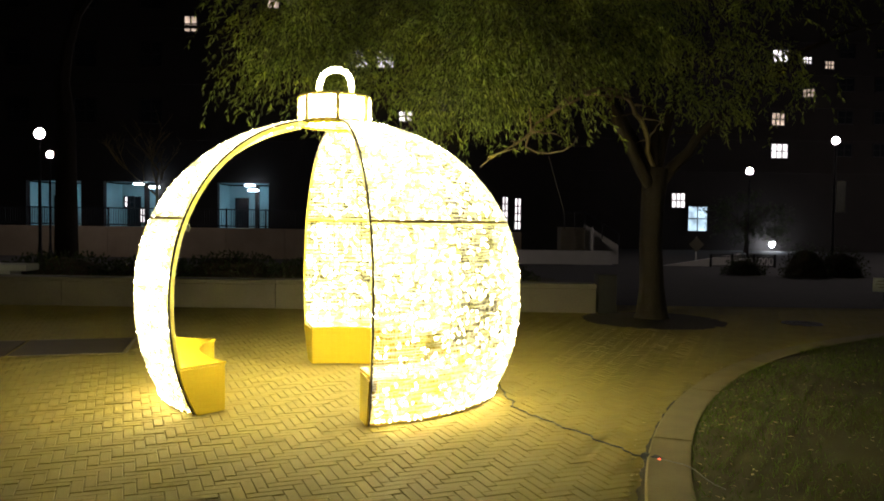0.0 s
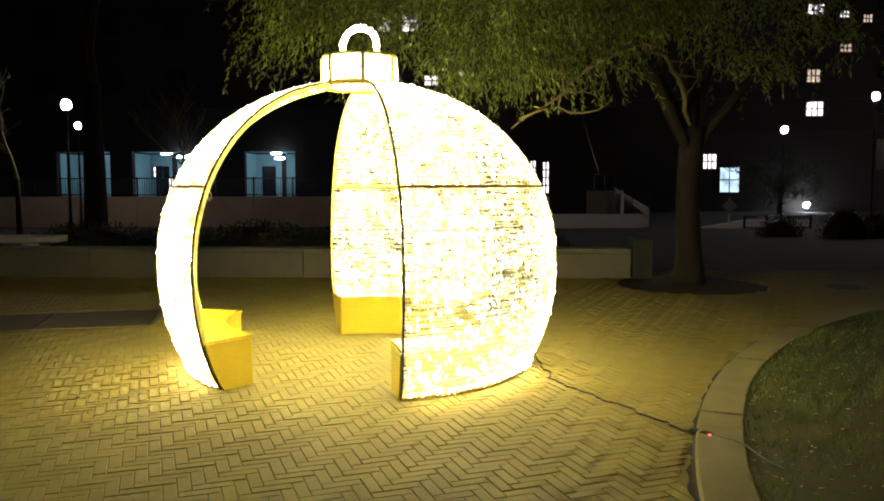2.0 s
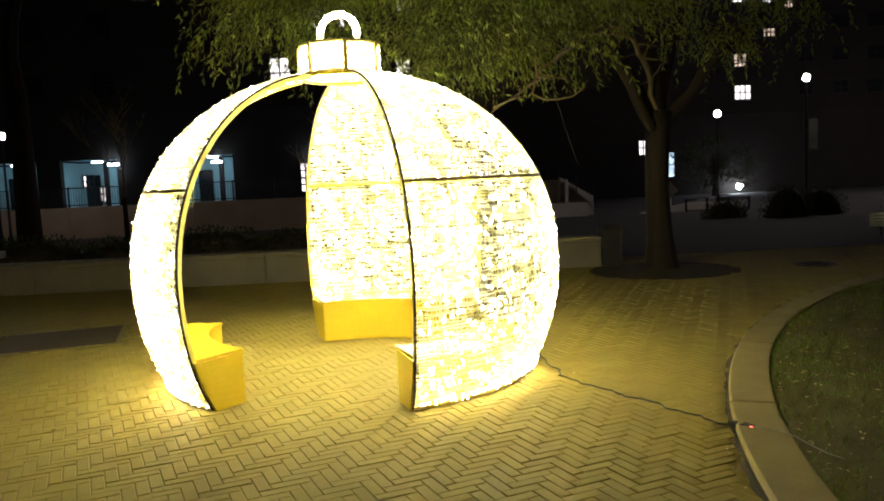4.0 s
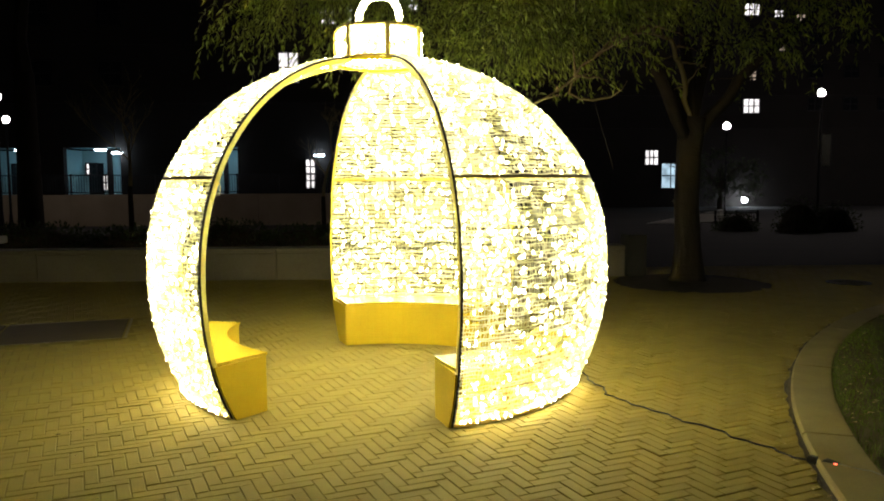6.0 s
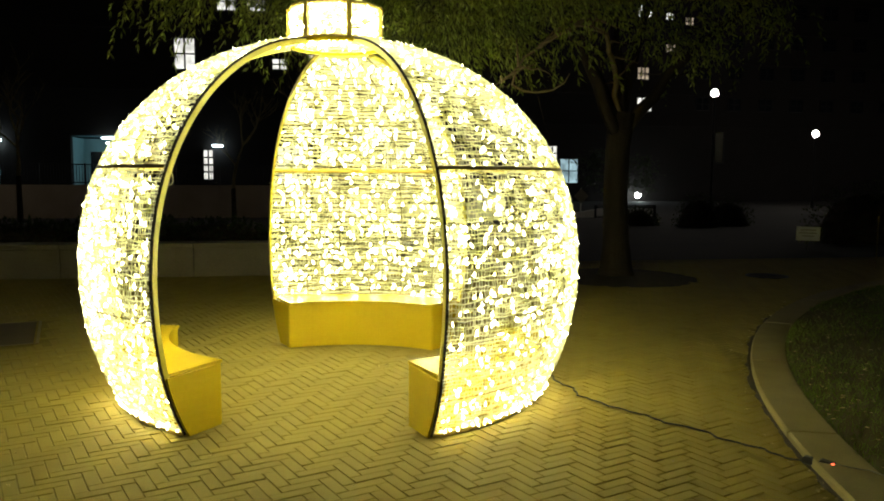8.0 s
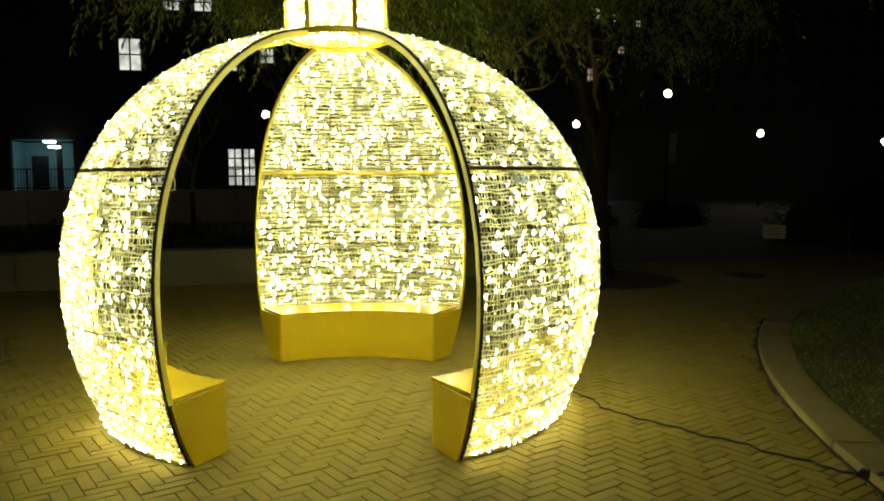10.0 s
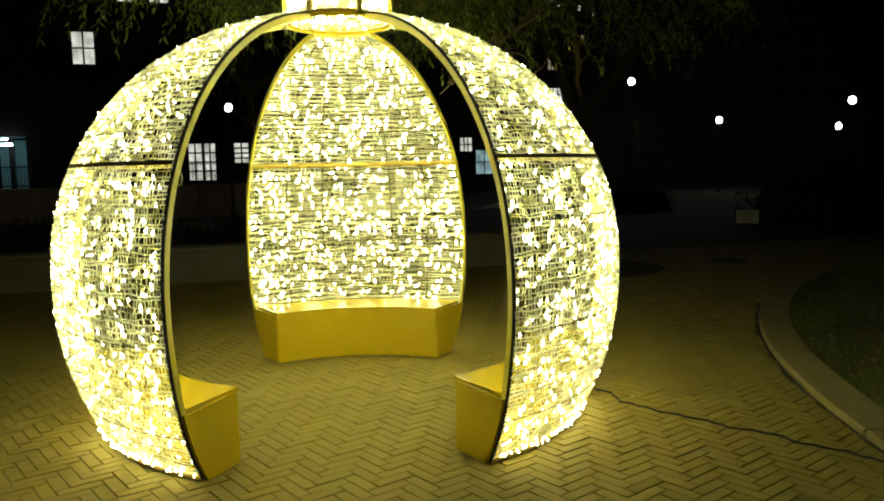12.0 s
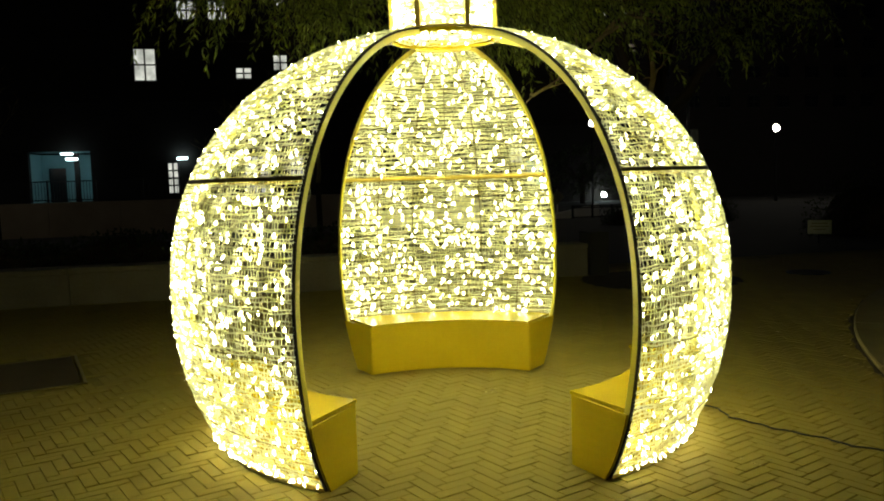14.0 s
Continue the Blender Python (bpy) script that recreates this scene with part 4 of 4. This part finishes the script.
tie = thing("cable_tie_loop", pose(CX, CY, 0, 0, 0, FACING), "white cable loop tied to the bauble frame", "cable loop")
ta = 300 + HALF
c0 = Vector(((R * math.cos(RIB_TH)) * math.cos(radians(ta)), (R * math.cos(RIB_TH)) * math.sin(radians(ta)), 1.45))
part("loop", Mesh().tube([c0 * 0.975 + Vector((0.0, 0.014 * math.cos(a), 1.45 * 0.025 + 0.034 * math.sin(a))) for a in steps(0, TAU, 16)], 0.004, 6, False), M_CABLE_WHITE, tie)

r = random.Random(31)
blades, fallen = Mesh(), Mesh()
for _ in range(60000):
    a, q = radians(r.uniform(112, 196)), LAWN_R - KERB - 0.01 - 5.2 * r.random() ** 1.5
    x, y = LAWN_X + q * math.cos(a), LAWN_Y + q * math.sin(a)
    if noise.noise(Vector((x * 0.9, y * 0.9, 0))) + r.uniform(-0.3, 0.5) < -0.1:
        continue
    z = 0.036 + 0.015 * (1 - q / LAWN_R)
    h, w, t = r.uniform(0.02, 0.055), r.uniform(0.002, 0.004), r.uniform(0, TAU)
    o = len(blades.v)
    lean = Vector((r.gauss(0, 0.5) * h, r.gauss(0, 0.5) * h, h))
    p = Vector((x, y, z - 0.004))
    s = Vector((math.cos(t) * w, math.sin(t) * w, 0))
    blades.v += [p - s, p + s, p + lean]
    blades.f.append((o, o + 1, o + 2))
tagged(part("grass", blades, M_GRASS), "short sparse lawn grass", "grass", kind="stuff")


dirt = Mesh()
rings = []
for k in range(240):
    a = 118 + 75 * k / 239
    c, s = math.cos(radians(a)), math.sin(radians(a))
    w = 0.012 + 0.05 * max(0.0, noise.noise(Vector((a * 0.9, 1.3, 0))) + 0.15) + r.uniform(0, 0.012)
    dirt.v += [Vector((LAWN_X + q * c, LAWN_Y + q * s, z)) for q, z in ((LAWN_R - 0.002, 0.004), (LAWN_R + w * 0.5, 0.008), (LAWN_R + w, 0.0025))]
for k in range(239):
    for j in range(2):
        o = 3 * k + j
        dirt.f.append((o, o + 1, o + 4, o + 3))
tagged(part("kerb_dirt", dirt, M_SOIL), "line of dark dirt and debris along the kerb", "dirt", kind="stuff")


def fallen_leaf(x, y, z):
    t, s = r.uniform(0, TAU), r.uniform(0.009, 0.022)
    c, d = math.cos(t), math.sin(t)
    o = len(fallen.v)
    for u, v, h in ((-1, 0, 0.1), (-0.2, 0.38, 0.35), (1, 0, 0.25), (-0.2, -0.38, 0.3), (0.1, 0, 0.02)):
        fallen.v.append(Vector((x + s * (c * u - d * v), y + s * (d * u + c * v), z + 0.002 + s * h * r.uniform(0.3, 1.2))))
    fallen.f += [(o, o + 4, o + 1), (o + 1, o + 4, o + 2), (o + 2, o + 4, o + 3), (o + 3, o + 4, o)]


for _ in range(1300):
    a, q = radians(r.uniform(112, 196)), LAWN_R - KERB - 0.03 - 4.5 * r.random()
    fallen_leaf(LAWN_X + q * math.cos(a), LAWN_Y + q * math.sin(a), 0.05)
for _ in range(340):
    a, q = radians(r.uniform(120, 180)), LAWN_R - KERB - 0.02 - abs(r.gauss(0, 0.45))
    fallen_leaf(LAWN_X + q * math.cos(a), LAWN_Y + q * math.sin(a), 0.048)
for _ in range(130):
    a, q = radians(r.uniform(125, 172)), LAWN_R + abs(r.gauss(0, 0.05)) + 0.015
    fallen_leaf(LAWN_X + q * math.cos(a), LAWN_Y + q * math.sin(a), 0.0)
for _ in range(36):
    fallen_leaf(r.uniform(-4, 3.5), r.uniform(4.3, 12), 0.001)
for cx, cy in ((0.23, 5.82), (-0.57, 7.56), (-2.82, 5.89)):
    for _ in range(7):
        fallen_leaf(cx + r.gauss(0, 0.05), cy + r.gauss(0, 0.03), 0.002)
tagged(part("leaf_litter", fallen, M_DEAD), "dry brown leaves scattered over lawn and kerb", "leaves", kind="stuff")


# ---- pavers ----
def paver(m, x, y, turn, z, tx, ty, long, wide):
    c, s = math.cos(turn), math.sin(turn)
    o = len(m.v)
    for inset, dz in ((0.0032, 0.0), (0.0010, -0.003), (0.0012, -0.03)):
        for u, v in ((-1, -1), (1, -1), (1, 1), (-1, 1)):
            px, py = u * (long / 2 - inset), v * (wide / 2 - inset)
            m.v.append(Vector((x + c * px - s * py, y + s * px + c * py, z + dz + px * tx + py * ty)))
    m.f.append((o, o + 1, o + 2, o + 3))
    for k in range(2):
        for j in range(4):
            p, q = o + 4 * k + j, o + 4 * k + (j + 1) % 4
            m.f.append((p, p + 4, q + 4, q))


HATCH_IN = HATCH.inverted()
UNIT, LAY = 0.0692, radians(22.3)
field = Mesh()
kinds = []
for k in range(6):
    one = Mesh()
    paver(one, 0, 0, 0, 0, rng.uniform(-0.0045, 0.0045), rng.uniform(-0.0045, 0.0045), 3 * UNIT - 0.003, UNIT - 0.003)
    kinds.append(one.data("paver", M_BRICK_ONE))
ca, sa = math.cos(LAY), math.sin(LAY)
singles = 0
for i in range(-215, 216):
    for j in range(-215, 216):
        kind = (i - j) % 6
        if kind not in (0, 5):
            continue
        u, v = ((i + 1.5) * UNIT, (j + 0.5) * UNIT) if kind == 0 else ((i + 0.5) * UNIT, (j + 1.5) * UNIT)
        x, y = ca * u - sa * v - 1.0, sa * u + ca * v + 7.5
        if not (-9.2 < x < 9.0 and -1.5 < y < 14.2):
            continue
        if math.hypot(x - LAWN_X, y - LAWN_Y) < LAWN_R + 0.05 or math.hypot(x - PIT[0], y - PIT[1]) < PIT[2] or math.hypot(x - 5.6, y - 12.25) < 0.33:
            continue
        local = HATCH_IN @ Vector((x, y, 0))
        if -0.08 < local.x < 3.75 and -1.24 < local.y < 0.08:
            continue
        z = rng.uniform(-0.0025, 0.001)
        turn = LAY + (0 if kind == 0 else math.pi / 2) + rng.uniform(-0.01, 0.01)
        if -1.35 < x < 0.75 and 4.6 < y < 6.75 and singles < 300:
            singles += 1
            part("paver", rng.choice(kinds), None, bed, m=pose(x, y, z, 0, 0, math.degrees(turn)))
        else:
            paver(field, x, y, turn, z, rng.uniform(-0.0045, 0.0045), rng.uniform(-0.0045, 0.0045), 3 * UNIT - 0.003, UNIT - 0.003)
tagged(part("paver_field", field, M_BRICK, bed), kind="stuff")
